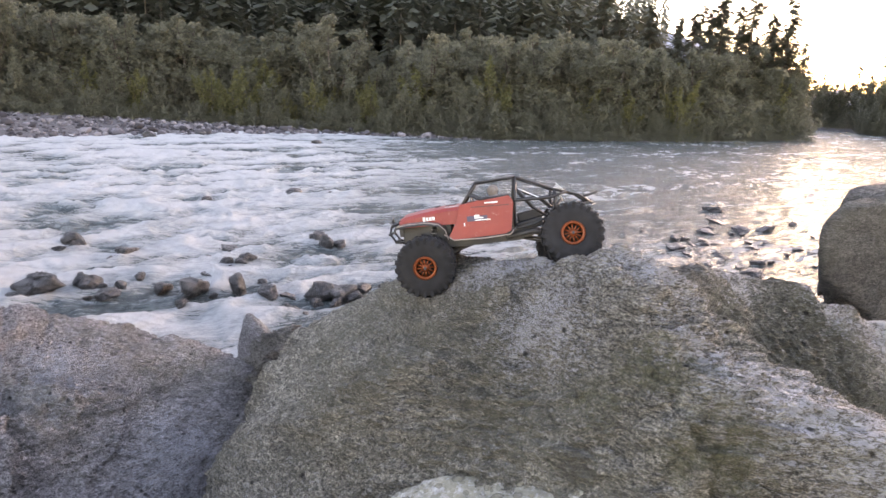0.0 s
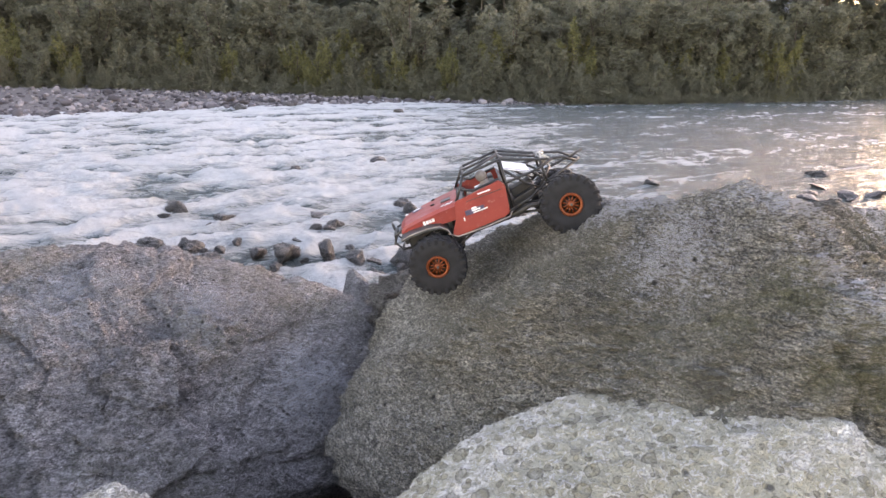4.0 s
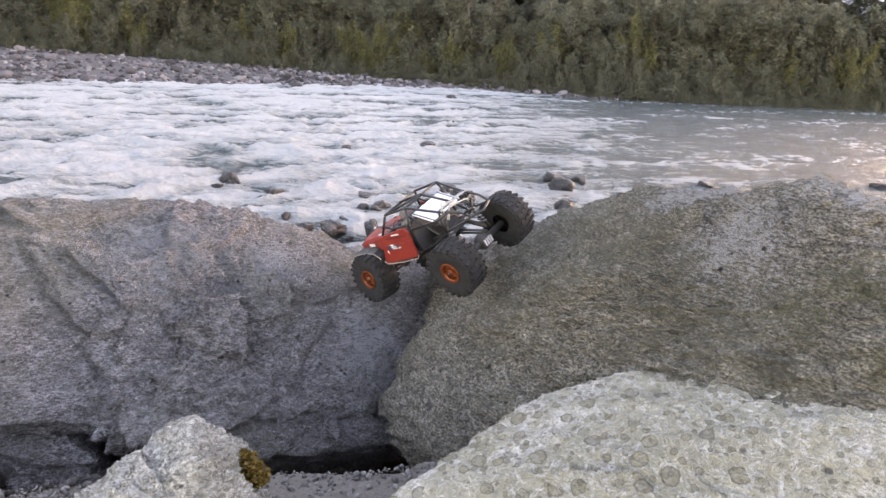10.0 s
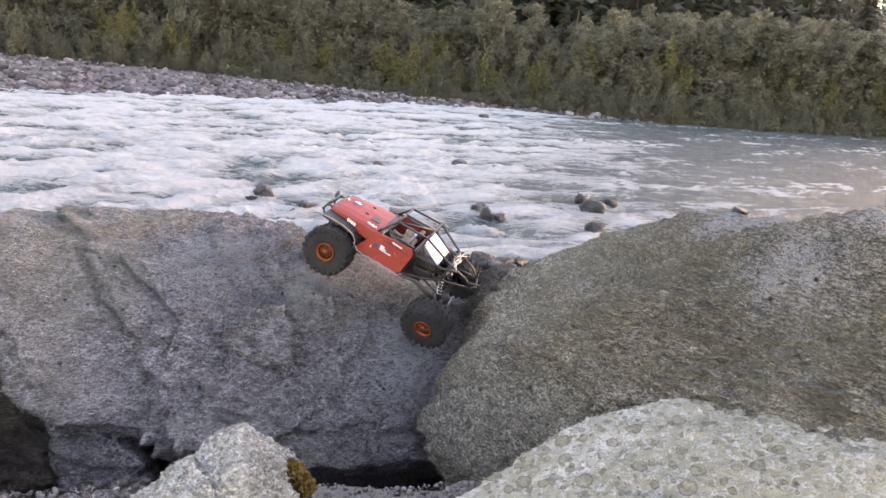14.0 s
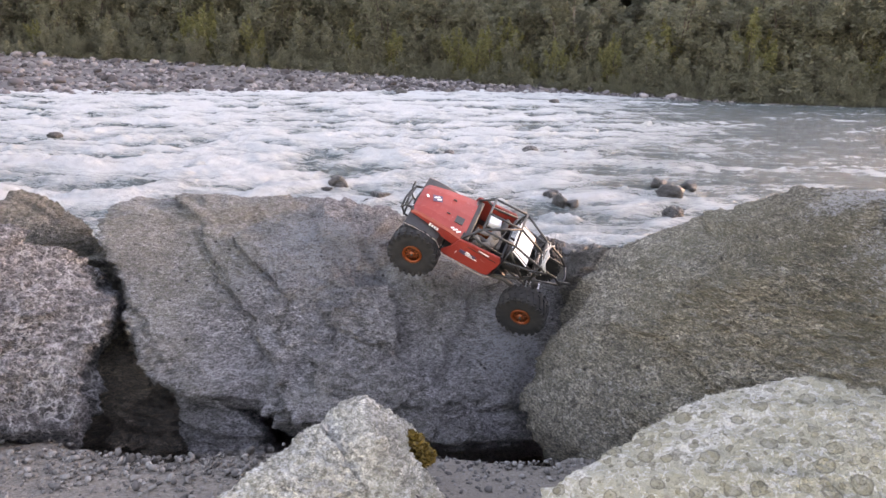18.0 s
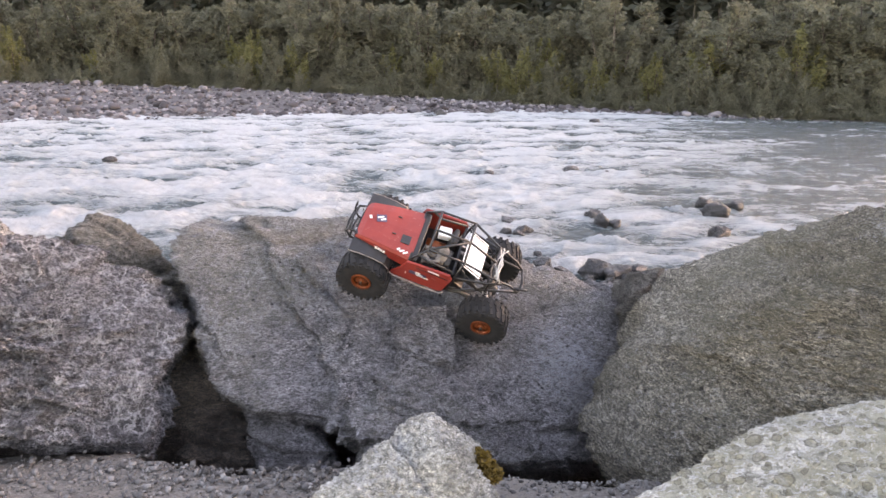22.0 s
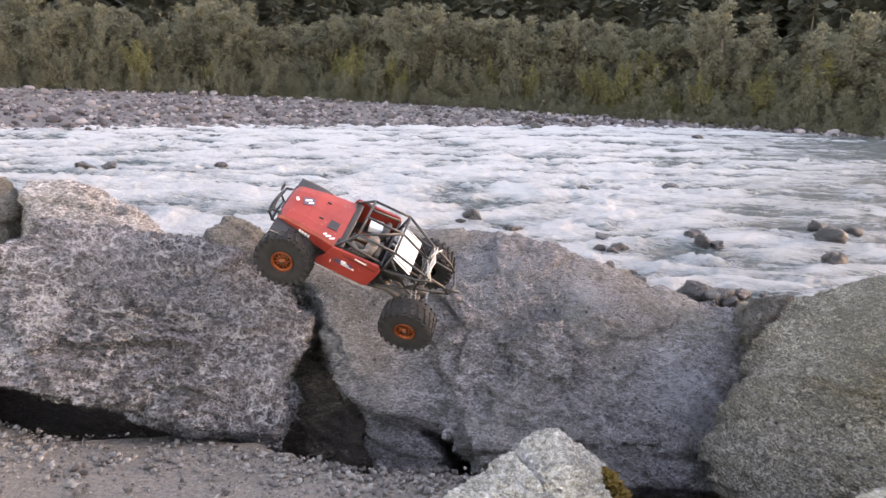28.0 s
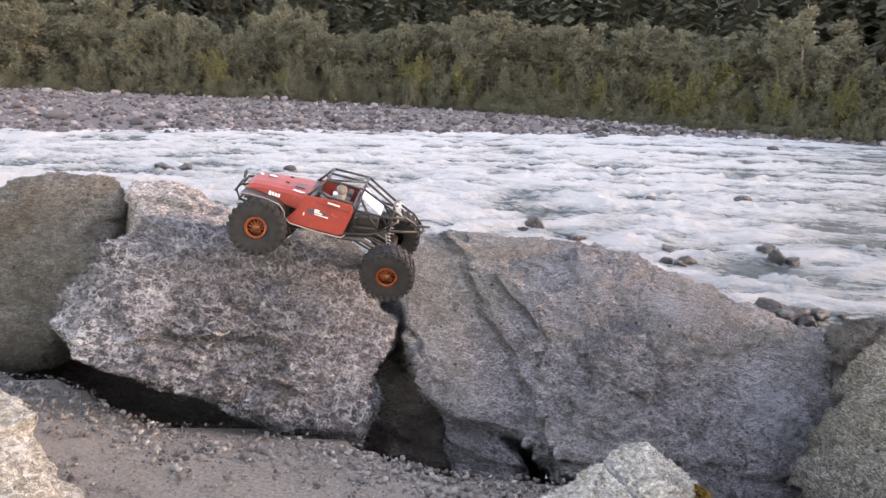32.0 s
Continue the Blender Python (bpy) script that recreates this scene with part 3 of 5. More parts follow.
    bent = q + 0.016 * np.stack([fbm(q * 22.0, 3, 0.6, 60 + j) for j in range(3)], -1) if cracks else q
    for line in cracks:                              # open joints
        for a, b in zip(line, line[1:]):
            a, b = np.array(a), np.array(b)
            t = np.clip(((bent - a) @ (b - a)) / ((b - a) @ (b - a)), 0, 1)
            gap = np.linalg.norm(bent - a - t[:, None] * (b - a), axis=1)
            d -= 0.046 * np.exp(-(gap / 0.0070) ** 2)
    p = q + u * d[:, None]
    me = bpy.data.meshes.new(name)
    me.from_pydata(p.tolist(), [], faces.tolist())
    me.materials.append(mat)
    me.polygons.foreach_set("use_smooth", [True] * len(me.polygons))
    return me


def boulder(label, corners, mat, group="riprap boulders", **kw):
    base = Vector((sum(c[0] for c in corners) / len(corners), sum(c[1] for c in corners) / len(corners), min(c[2] for c in corners)))
    b = np.array(base)
    if "steps" in kw:
        kw["steps"] = [(h, [(np.array(at) - b, way, w) for at, way, w in edges]) for h, edges in kw["steps"]]
    if "cracks" in kw:
        kw["cracks"] = [[np.array(q) - b for q in line] for line in kw["cracks"]]
    me = rock_mesh("boulder", [Vector(c) - base for c in corners], mat, **kw)
    ob = new("boulder", me)
    ob.location = base
    return tagged(ob, label, "boulder", group)


# grey slab that leans towards the track
boulder("large blue-grey slab boulder with cracks and pale streaks", [
    (-0.91, 1.70, 0.31), (-0.88, 1.86, 0.29), (-0.70, 1.95, 0.25), (-0.33, 2.00, 0.235), (-0.08, 2.02, 0.19), (0.10, 2.03, 0.135), (0.26, 2.00, 0.06), (0.44, 1.87, 0.035),
    (-0.705, 1.40, 0.09), (-0.615, 1.32, 0.02), (-0.52, 1.29, -0.03), (-0.37, 1.29, -0.08), (-0.11, 1.32, -0.12), (0.32, 1.47, -0.22), (0.40, 1.67, -0.15),
    (-0.70, 1.55, -0.25), (-0.10, 1.60, -0.42), (0.35, 1.75, -0.45), (-0.7, 2.3, -0.2), (0.0, 2.4, -0.4), (0.4, 2.2, -0.4)],
    M["rock_slab"], level=8, sharp=80, rough=0.020, grain=0.016, chips=40, seed=1, bed=(0.5, -0.2, 1),
    steps=[(0.040, [((-0.47, 1.567, 0.089), (0.80, 0.58, 0.15), 0.006)]), (0.044, [((-0.165, 1.60, 0.0), (0.86, -0.50, 0.1), 0.006), ((0.10, 1.74, 0.03), (-0.1, -0.85, -0.5), 0.010)]),
           (-0.022, [((-0.2, 1.385, -0.095), (0.12, -0.6, -0.8), 0.016)])],
    cracks=[[(-0.06, 1.54, -0.083), (-0.02, 1.533, -0.09), (0.05, 1.518, -0.105), (0.107, 1.504, -0.121), (0.16, 1.515, -0.14)], [(-0.384, 1.543, 0.05), (-0.36, 1.46, -0.01), (-0.353, 1.411, -0.04), (-0.381, 1.346, -0.077)],
            [(-0.25, 1.50, -0.028), (-0.19, 1.52, -0.032), (-0.15, 1.551, -0.031), (-0.13, 1.58, 0.0), (-0.10, 1.63, 0.03)], [(-0.66, 1.40, 0.04), (-0.626, 1.393, 0.046), (-0.58, 1.44, 0.06), (-0.53, 1.49, 0.06)],
            [(-0.05, 1.62, -0.01), (0.0, 1.62, -0.02), (0.04, 1.60, -0.035)]])
# olive hump on which the ride begins
boulder("large olive-grey lichen-flecked boulder with a rounded top", [
    (0.27, 1.32, -0.14), (0.33, 1.50, 0.04), (0.45, 1.63, 0.12), (0.54, 1.77, 0.18), (0.68, 1.75, 0.26), (0.78, 1.63, 0.356), (0.92, 1.47, 0.446), (1.05, 1.25, 0.487),
    (1.09, 1.0, 0.53), (0.95, 0.86, 0.545), (0.99, 0.80, 0.50), (1.08, 0.72, 0.455), (1.17, 0.61, 0.40), (1.40, 0.42, 0.26), (0.95, 0.70, 0.46), (0.74, 0.72, 0.20), (0.46, 0.98, 0.02), (0.34, 1.22, -0.14),
    (0.45, 0.95, -0.3), (1.1, 0.45, -0.1), (1.55, 0.45, 0.0), (1.35, 0.8, 0.18), (1.2, 1.0, 0.36), (1.3, 1.0, -0.2),
    (0.5, 1.9, -0.3), (0.9, 1.95, -0.1), (1.3, 1.6, 0.1), (0.35, 1.5, -0.4)],
    M["rock_green"], level=8, sharp=110, rough=0.026, grain=0.017, chips=36, seed=2, bed=(0.3, 0.5, 1))
boulder("dark fractured boulder behind the olive one", [
    (1.09, 1.0, 0.505), (1.14, 1.12, 0.49), (1.249, 1.05, 0.503), (1.40, 1.05, 0.472), (1.564, 1.05, 0.412), (1.80, 1.05, 0.34), (2.15, 1.02, 0.20), (1.95, 0.85, -0.05), (1.10, 0.90, 0.36), (1.36, 0.86, 0.24),
    (1.25, 1.4, 0.38), (1.8, 1.4, 0.2), (1.3, 1.5, 0.0), (1.95, 1.4, -0.2), (1.2, 0.9, -0.1)],
    M["rock_dark"], level=7, sharp=70, rough=0.018, grain=0.012, seed=12, bed=(1, 0.3, 0.4))
# pale block in front
boulder("pale grey boulder patterned with olive lichen rings", [
    (0.20, 0.84, 0.10), (0.39, 0.95, 0.15), (0.52, 0.97, 0.19), (0.64, 0.95, 0.238), (0.71, 0.91, 0.260), (0.83, 0.83, 0.288), (0.91, 0.66, 0.33),
    (0.10, 0.62, -0.02), (0.35, 0.42, 0.02), (0.85, 0.35, 0.12), (1.1, 0.5, 0.2), (0.2, 0.9, -0.3), (0.9, 0.9, -0.2), (1.2, 0.4, -0.2), (0.2, 0.4, -0.3)],
    M["rock_pale"], level=8, sharp=60, rough=0.014, grain=0.0055, seed=3)
# small pale block beside it
boulder("small pale angular boulder with a tuft of brown moss", [
    (-0.32, 0.83, 0.05), (-0.23, 0.93, 0.09), (-0.15, 1.02, 0.115), (-0.10, 1.04, 0.135), (-0.06, 1.03, 0.115), (0.01, 0.97, 0.07), (0.05, 0.92, 0.03),
    (-0.07, 0.90, 0.13), (-0.30, 0.70, -0.05), (0.05, 0.72, 0.0), (-0.35, 0.8, -0.15), (0.06, 1.0, -0.15), (-0.15, 1.1, -0.15), (0.0, 0.65, -0.15)],
    M["rock_chalk"], level=7, sharp=50, rough=0.012, grain=0.007, seed=4)
# speckled grey block
boulder("grey boulder with white flecks and a broken lower edge", [
    (-1.43, 0.99, 0.20), (-1.42, 1.02, 0.25), (-1.35, 1.10, 0.37), (-1.34, 1.22, 0.40), (-1.21, 1.36, 0.39), (-1.07, 1.44, 0.33), (-0.86, 1.50, 0.235), (-0.735, 1.42, 0.15),
    (-0.70, 1.29, 0.05), (-0.745, 1.18, -0.06), (-0.91, 1.09, -0.005), (-1.14, 0.98, 0.095), (-1.30, 0.94, 0.155),
    (-0.85, 1.35, -0.25), (-1.15, 1.35, 0.0), (-1.4, 1.3, 0.10), (-0.9, 1.75, -0.1), (-1.3, 1.7, -0.1)],
    M["rock_grey"], level=8, sharp=90, rough=0.018, grain=0.013, chips=32, seed=5)
boulder("flat pinkish-grey slab behind the flecked boulder", [
    (-1.68, 1.55, 0.445), (-1.57, 1.62, 0.435), (-1.37, 1.62, 0.36), (-1.20, 1.55, 0.29), (-1.46, 1.33, 0.36), (-1.26, 1.40, 0.34), (-1.66, 1.45, 0.1), (-1.2, 1.7, 0.0), (-1.5, 1.8, 0.0), (-1.0, 1.55, 0.15)],
    M["rock_pink"], level=7, sharp=50, rough=0.012, grain=0.007, seed=6)
boulder("dark rounded boulder at the head of the row", [
    (-1.95, 1.25, 0.42), (-1.97, 1.45, 0.47), (-1.84, 1.52, 0.50), (-1.72, 1.52, 0.465), (-1.63, 1.50, 0.39), (-1.61, 1.48, 0.30), (-1.57, 1.30, 0.22), (-1.66, 1.20, 0.09), (-1.69, 1.15, -0.05),
    (-1.80, 1.05, 0.0), (-2.2, 1.1, 0.2), (-2.3, 1.5, 0.3), (-2.2, 1.0, -0.1), (-1.7, 1.7, -0.1), (-2.2, 1.7, -0.1)],
    M["rock_brown"], level=7, sharp=14, rough=0.02, grain=0.008, seed=7)
boulder("small brownish boulder wedged between the slabs", [
    (-1.26, 1.78, 0.27), (-1.22, 1.90, 0.305), (-1.14, 1.95, 0.24), (-1.01, 1.90, 0.17), (-0.96, 1.80, 0.08), (-1.09, 1.68, 0.19), (-1.3, 1.7, 0.0), (-0.95, 1.75, -0.15), (-1.2, 2.1, -0.1), (-0.9, 2.0, -0.15)],
    M["rock_brown"], level=6, sharp=22, rough=0.016, grain=0.010, seed=8)
boulder("grey-brown boulder at the water side of the row", [
    (2.70, 1.66, 0.50), (2.521, 1.70, 0.494), (2.45, 1.70, 0.45), (2.398, 1.70, 0.373), (2.40, 1.70, 0.30), (2.437, 1.70, 0.239), (2.634, 1.70, 0.117), (2.90, 1.70, -0.02), (3.4, 1.6, 0.5), (3.4, 2.2, 0.5), (3.1, 2.1, 0.47), (3.1, 2.1, 0.2), (3.4, 1.7, -0.4), (3.3, 2.2, -0.4), (3.6, 2.4, -0.4)],
    M["rock_brown"], level=6, sharp=20, rough=0.03, grain=0.010, seed=9)
boulder("pale boulder at the edge of the gravel track", [
    (-1.3, 0.64, 0.26), (-1.12, 0.63, 0.25), (-1.07, 0.62, 0.235), (-1.01, 0.59, 0.195), (-0.95, 0.55, 0.16), (-0.97, 0.48, 0.18), (-0.93, 0.50, 0.0), (-1.0, 0.66, 0.0), (-1.4, 0.7, 0.0), (-1.3, 0.3, 0.2), (-1.4, 0.3, 0.0), (-1.0, 0.35, 0.0)],
    M["rock_chalk"], level=6, sharp=26, rough=0.012, grain=0.007, seed=13)
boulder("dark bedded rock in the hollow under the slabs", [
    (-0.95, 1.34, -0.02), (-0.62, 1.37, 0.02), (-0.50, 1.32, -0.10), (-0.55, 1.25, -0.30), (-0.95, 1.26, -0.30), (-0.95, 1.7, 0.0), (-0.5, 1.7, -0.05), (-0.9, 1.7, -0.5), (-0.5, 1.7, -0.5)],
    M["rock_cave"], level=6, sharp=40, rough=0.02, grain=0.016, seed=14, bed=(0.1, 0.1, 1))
boulder("grey wedge of rock under the leaning slab", [
    (-0.58, 1.34, -0.05), (-0.42, 1.32, -0.09), (-0.36, 1.30, -0.12), (-0.50, 1.23, -0.16), (-0.40, 1.20, -0.22), (-0.55, 1.3, -0.35), (-0.3, 1.35, -0.3), (-0.45, 1.5, -0.1), (-0.5, 1.5, -0.4)],
    M["rock_slab"], level=6, sharp=50, rough=0.012, grain=0.008, seed=15)
# made-up rock backing the open cavity, standing in for its deep shade
boulder("added dark rock in place of the shade under the flecked boulder", [
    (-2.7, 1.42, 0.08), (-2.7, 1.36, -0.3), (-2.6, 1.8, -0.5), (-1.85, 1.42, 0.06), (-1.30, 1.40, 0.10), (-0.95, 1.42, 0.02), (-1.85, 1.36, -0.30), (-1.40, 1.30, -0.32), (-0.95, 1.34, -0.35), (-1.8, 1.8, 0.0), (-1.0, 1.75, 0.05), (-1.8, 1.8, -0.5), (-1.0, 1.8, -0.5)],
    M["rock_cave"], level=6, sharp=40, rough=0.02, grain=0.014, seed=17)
boulder("brownish broken knob between the slab and the olive boulder", [
    (0.49, 1.92, 0.115), (0.56, 1.88, 0.155), (0.45, 1.77, 0.10), (0.42, 1.74, 0.05), (0.44, 1.95, 0.08), (0.62, 1.95, 0.10), (0.38, 1.70, -0.15), (0.6, 1.8, -0.2), (0.45, 2.1, -0.2)],
    M["rock_brown"], level=6, sharp=40, rough=0.014, grain=0.012, seed=16)
for k, (cx, cy, cz, w) in enumerate(((0.27, 2.9, -0.30, 0.16), (0.47, 2.45, -0.13, 0.12), (0.60, 2.6, -0.12, 0.13), (0.0, 3.3, -0.42, 0.22), (0.6, 3.6, -0.5, 0.25), (0.1, 2.55, -0.25, 0.15), (-0.4, 3.0, -0.3, 0.2), (1.5, 2.4, -0.2, 0.3), (2.0, 2.8, -0.3, 0.35), (2.6, 2.6, -0.2, 0.3), (-1.8, 2.4, -0.1, 0.3), (-1.2, 2.7, -0.3, 0.25))):
    q = random.Random(900 + k)
    boulder("grey block on the stone bank above the river", [(cx + w * q.uniform(-1, 1), cy + w * q.uniform(-0.8, 0.8), cz + w * q.uniform(-1.6, 0.35) - (0.2 if j > 9 else 0)) for j in range(14)],
            M["rock_brown"] if k % 2 else M["rock_slab"], level=5, sharp=30, rough=0.02, grain=0.01, seed=20 + k)
# unseen block added to stop light from behind reaching the hollow
boulder("added dark block keeping light out of the hollow behind the slabs", [(-0.5, 1.75, -0.15), (0.7, 1.72, -0.2), (-0.5, 2.3, -0.2), (0.8, 2.3, -0.2), (-0.4, 1.68, -0.9), (0.7, 1.62, -0.9), (-0.5, 2.4, -1.0), (0.8, 2.4, -1.0)],
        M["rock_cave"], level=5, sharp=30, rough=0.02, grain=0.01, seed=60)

# ---- the model crawler ----
def paint_mat():
    k = Mat("scuffed_red_paint", 0.32)
    base = k.ramp(k.noise(14, 5), [(0.3, (0.20, 0.017, 0.012)), (0.7, (0.275, 0.030, 0.020))])
    scuff = k.ramp(k.noise(85, 6, 0.8), [(0.60, 0.0), (0.72, 0.8)])
    k.colour(k.mix(scuff, base, (0.40, 0.22, 0.18)))
    k.put(k.b.inputs["Roughness"], k.ramp(k.noise(30, 4), [(0.3, 0.42), (0.7, 0.62)]))
    k.b.inputs["Coat Weight"].default_value = 0.15
    k.b.inputs["Coat Roughness"].default_value = 0.4
    k.bump((k.noise(300, 3), 0.0003))
    return k.m


M["red"] = paint_mat()
M["plastic"] = plain("black_plastic", (0.018, 0.018, 0.019), 0.45)
M["cage"] = plain("black_tube", (0.014, 0.014, 0.015), 0.42)
M["rubber"] = plain("dusty_tyre_rubber", (0.010, 0.010, 0.011), 0.88, wear=0.6, scale=40)
M["orange"] = plain("orange_anodised_metal", (0.18, 0.038, 0.008), 0.42, 0.4)
M["steel"] = plain("bare_steel", (0.42, 0.42, 0.43), 0.35, 0.9)
M["white"] = plain("white_sheet", (0.72, 0.73, 0.76), 0.5, wear=0.08)
M["trim"] = plain("pale_edge_trim", (0.30, 0.25, 0.23), 0.5)
M["cord"] = plain("grey_cord", (0.42, 0.41, 0.39), 0.85, scale=200)
M["decal_white"] = plain("white_print", (0.70, 0.69, 0.68), 0.5, wear=0.1)
M["decal_dark"] = plain("dark_print", (0.06, 0.05, 0.09), 0.5)
M["cloth"] = plain("grey_cloth", (0.17, 0.15, 0.14), 0.9, scale=150)
M["seat"] = plain("black_vinyl", (0.022, 0.021, 0.021), 0.6)
M["axle"] = plain("dusty_black_casting", (0.035, 0.033, 0.032), 0.6)

RADIUS, FRONT, REAR, HALF = 0.0675, 0.157, -0.1725, 0.108
car = thing("rock_crawler", "red open-topped scale rock crawler with black roll cage", "toy car")


def prism(bm, outline, y0, y1):
    """A slab between y0 and y1 with an outline in x, z."""
    a = [bm.verts.new((x, y0, z)) for x, z in outline]
    b = [bm.verts.new((x, y1, z)) for x, z in outline]
    n = len(a)
    for k in range(n):
        bm.faces.new((a[k], a[(k + 1) % n], b[(k + 1) % n], b[k]))
    bm.faces.new(a[::-1])
    bm.faces.new(b)
    bmesh.ops.recalc_face_normals(bm, faces=bm.faces)
    return bm


def rounded(bm, w=0.0015):
    bmesh.ops.bevel(bm, geom=[e for e in bm.edges if len(e.link_faces) == 2 and e.calc_face_angle() > 0.5], offset=w, segments=2, affect="EDGES")
    return bm


def car_parts():
    # bonnet: a tapering shell, domed across
    bm = bmesh.new()
    rows = []
    for x, hw, top, side in ((0.060, 0.080, 0.116, 0.074), (0.10, 0.074, 0.116, 0.076), (0.15, 0.067, 0.113, 0.078), (0.198, 0.059, 0.107, 0.080), (0.212, 0.056, 0.099, 0.082)):
        prof = [(-hw, side), (-hw, top - 0.010), (-hw * 0.93, top - 0.003), (-hw * 0.6, top + 0.001), (0, top + 0.003), (hw * 0.6, top + 0.001), (hw * 0.93, top - 0.003), (hw, top - 0.010), (hw, side)]
        rows.append([bm.verts.new((x, y, z)) for y, z in prof])
    for a, b in zip(rows, rows[1:]):
        for k in range(8):
            bm.faces.new((a[k], a[k + 1], b[k + 1], b[k]))
    bm.faces.new(rows[-1])
    bmesh.ops.recalc_face_normals(bm, faces=bm.faces)
    hood = part("bonnet", bm, M["red"], car, "red bonnet with worn decals", False)
    # sides of the tub
    for s in (1, -1):
        bm = prism(bmesh.new(), [(0.100, 0.046), (0.078, 0.080), (0.066, 0.117), (0.040, 0.119), (-0.046, 0.124), (-0.055, 0.108), (-0.043, 0.046), (-0.030, 0.040), (0.085, 0.040)], s * 0.084, s * 0.091)
        side = part("door_panel", rounded(bm), M["red"], car, "", False)
        bm = bmesh.new()
        box(bm, (0.046, 0.0012, 0.012), pose(0.030, s * 0.0917, 0.082, 0, -3, 0))
        part("door_emblem", bm, M["decal_dark"], side, "dark oval emblem on the door", False)
        for dx, dz, w, h in ((0.030, 0.088, 0.012, 0.004), (0.026, 0.083, 0.020, 0.003), (0.018, 0.0775, 0.034, 0.0022), (0.06, 0.072, 0.002, 0.008), (-0.005, 0.1135, 0.030, 0.003)):
            part("door_print", box(bmesh.new(), (w, 0.0016, h), pose(dx, s * 0.0918, dz, 0, -3, 0)), M["decal_white"], side, "plain white printed bar", False)
        bm = bmesh.new()
        box(bm, (0.085, 0.0014, 0.0014), pose(-0.002, s * 0.0915, 0.106, 0, -3, 0))
        part("door_seam", bm, M["plastic"], side, "", False)
        for k in range(4):
            part("bonnet_print", box(bmesh.new(), (0.0055, 0.0012, 0.008 if k else 0.010), pose(0.152 - 0.0075 * k, s * 0.0685 + s * 0.0014 * k, 0.094, 0, 0, -s * 8)), M["decal_white"], hood, "plain white printed bar", False)
        bm = bmesh.new()
        tube(bm, [(0.108, s * 0.092, 0.055), (0.088, s * 0.0935, 0.040), (0.020, s * 0.0935, 0.036), (-0.040, s * 0.0935, 0.037), (-0.048, s * 0.092, 0.046)], 0.0015, 6)
        part("sill_trim", bm, M["trim"], car, "pale scraped sill edge")
        # wheel arch flare
        bm = bmesh.new()
        pts = [(0.100, 0.044), (0.104, 0.066), (0.118, 0.081), (0.150, 0.088), (0.190, 0.089), (0.214, 0.086)]
        ring = [[bm.verts.new((x, y, z + dz)) for y, dz in ((s * 0.050, 0.002), (s * 0.096, 0.0), (s * 0.098, -0.006), (s * 0.050, -0.006))] for x, z in pts]
        for a, b in zip(ring, ring[1:]):
            for k in range(4):
                bm.faces.new((a[k], a[(k + 1) % 4], b[(k + 1) % 4], b[k]))
        bm.faces.new(ring[0]); bm.faces.new(ring[-1])
        bmesh.ops.recalc_face_normals(bm, faces=bm.faces)
        part("wheel_arch", bm, M["plastic"], car, "black wheel arch flare", False)
        bm = bmesh.new()
        tube(bm, [(x, s * 0.098, z - 0.001) for x, z in pts], 0.0010, 6)
        part("arch_edge", bm, M["trim"], car, "pale scuffed arch edge")
        # inner wing
        bm = box(bmesh.new(), (0.115, 0.006, 0.06), pose(0.150, s * 0.046, 0.058), 0.002)
        part("inner_wing", bm, M["plastic"], car)
        bm = disc(bmesh.new(), 0.0085, 0.006, pose(0.2145, s * 0.036, 0.086, 0, 90, 0), 16)
        part("headlight", bm, M["steel"], car, "small round headlight")
        # seats
        bm = box(bmesh.new(), (0.040, 0.048, 0.016), pose(0.000, s * 0.036, 0.062), 0.006)
        box(bm, (0.014, 0.048, 0.060), pose(-0.026, s * 0.036, 0.092, 0, -10, 0), 0.005)
        part("bucket_seat", bm, M["seat"], car)
    bm = bmesh.new()
    box(bm, (0.024, 0.026, 0.0012), pose(0.088, 0.030, 0.1187, 0, 0, 0))
    part("bonnet_vent", bm, M["plastic"], hood, "dark rectangular bonnet vent", False)
    bm = bmesh.new()
    box(bm, (0.026, 0.022, 0.0012), pose(0.165, -0.008, 0.1151, 0, 2, 20))
    part("bonnet_shield", bm, M["decal_dark"], hood, "dark shield emblem", False)
    for x, y, w, d in ((0.168, -0.010, 0.016, 0.004), (0.160, -0.006, 0.012, 0.004), (0.192, 0.0, 0.006, 0.009), (0.078, 0.066, 0.013, 0.004), (0.088, 0.064, 0.013, 0.004), (0.097, 0.062, 0.008, 0.004)):
        part("bonnet_mark", box(bmesh.new(), (w, d, 0.0012), pose(x, y, 0.1158 if x > 0.15 else 0.1152, 0, 2, 35)), M["decal_white"], hood, "plain white printed mark", False)
    for y in (-0.03, 0.025):
        part("bonnet_catch", box(bmesh.new(), (0.010, 0.003, 0.0035), pose(0.122, y, 0.1185), 0.0008), M["plastic"], hood)
    # grille with slots
    bm = prism(bmesh.new(), [(0.206, 0.060), (0.214, 0.060), (0.214, 0.099), (0.206, 0.099)], -0.053, 0.053)
    for k in range(7):
        box(bm, (0.003, 0.005, 0.022), pose(0.2155, -0.021 + 0.007 * k, 0.080))
    part("grille", bm, M["plastic"], car, "black slotted grille", False)
    # dash, floor, skid, rails
    part("dashboard", box(bmesh.new(), (0.018, 0.155, 0.020), pose(0.054, 0, 0.106), 0.004), M["plastic"], car)
    bm = tube(bmesh.new(), [(0.038 + 0.003 * math.cos(a), 0.036 + 0.013 * math.cos(a), 0.116 + 0.013 * math.sin(a)) for a in np.linspace(0, 2 * math.pi, 13)], 0.0016, 6)
    part("steering_wheel", bm, M["plastic"], car)
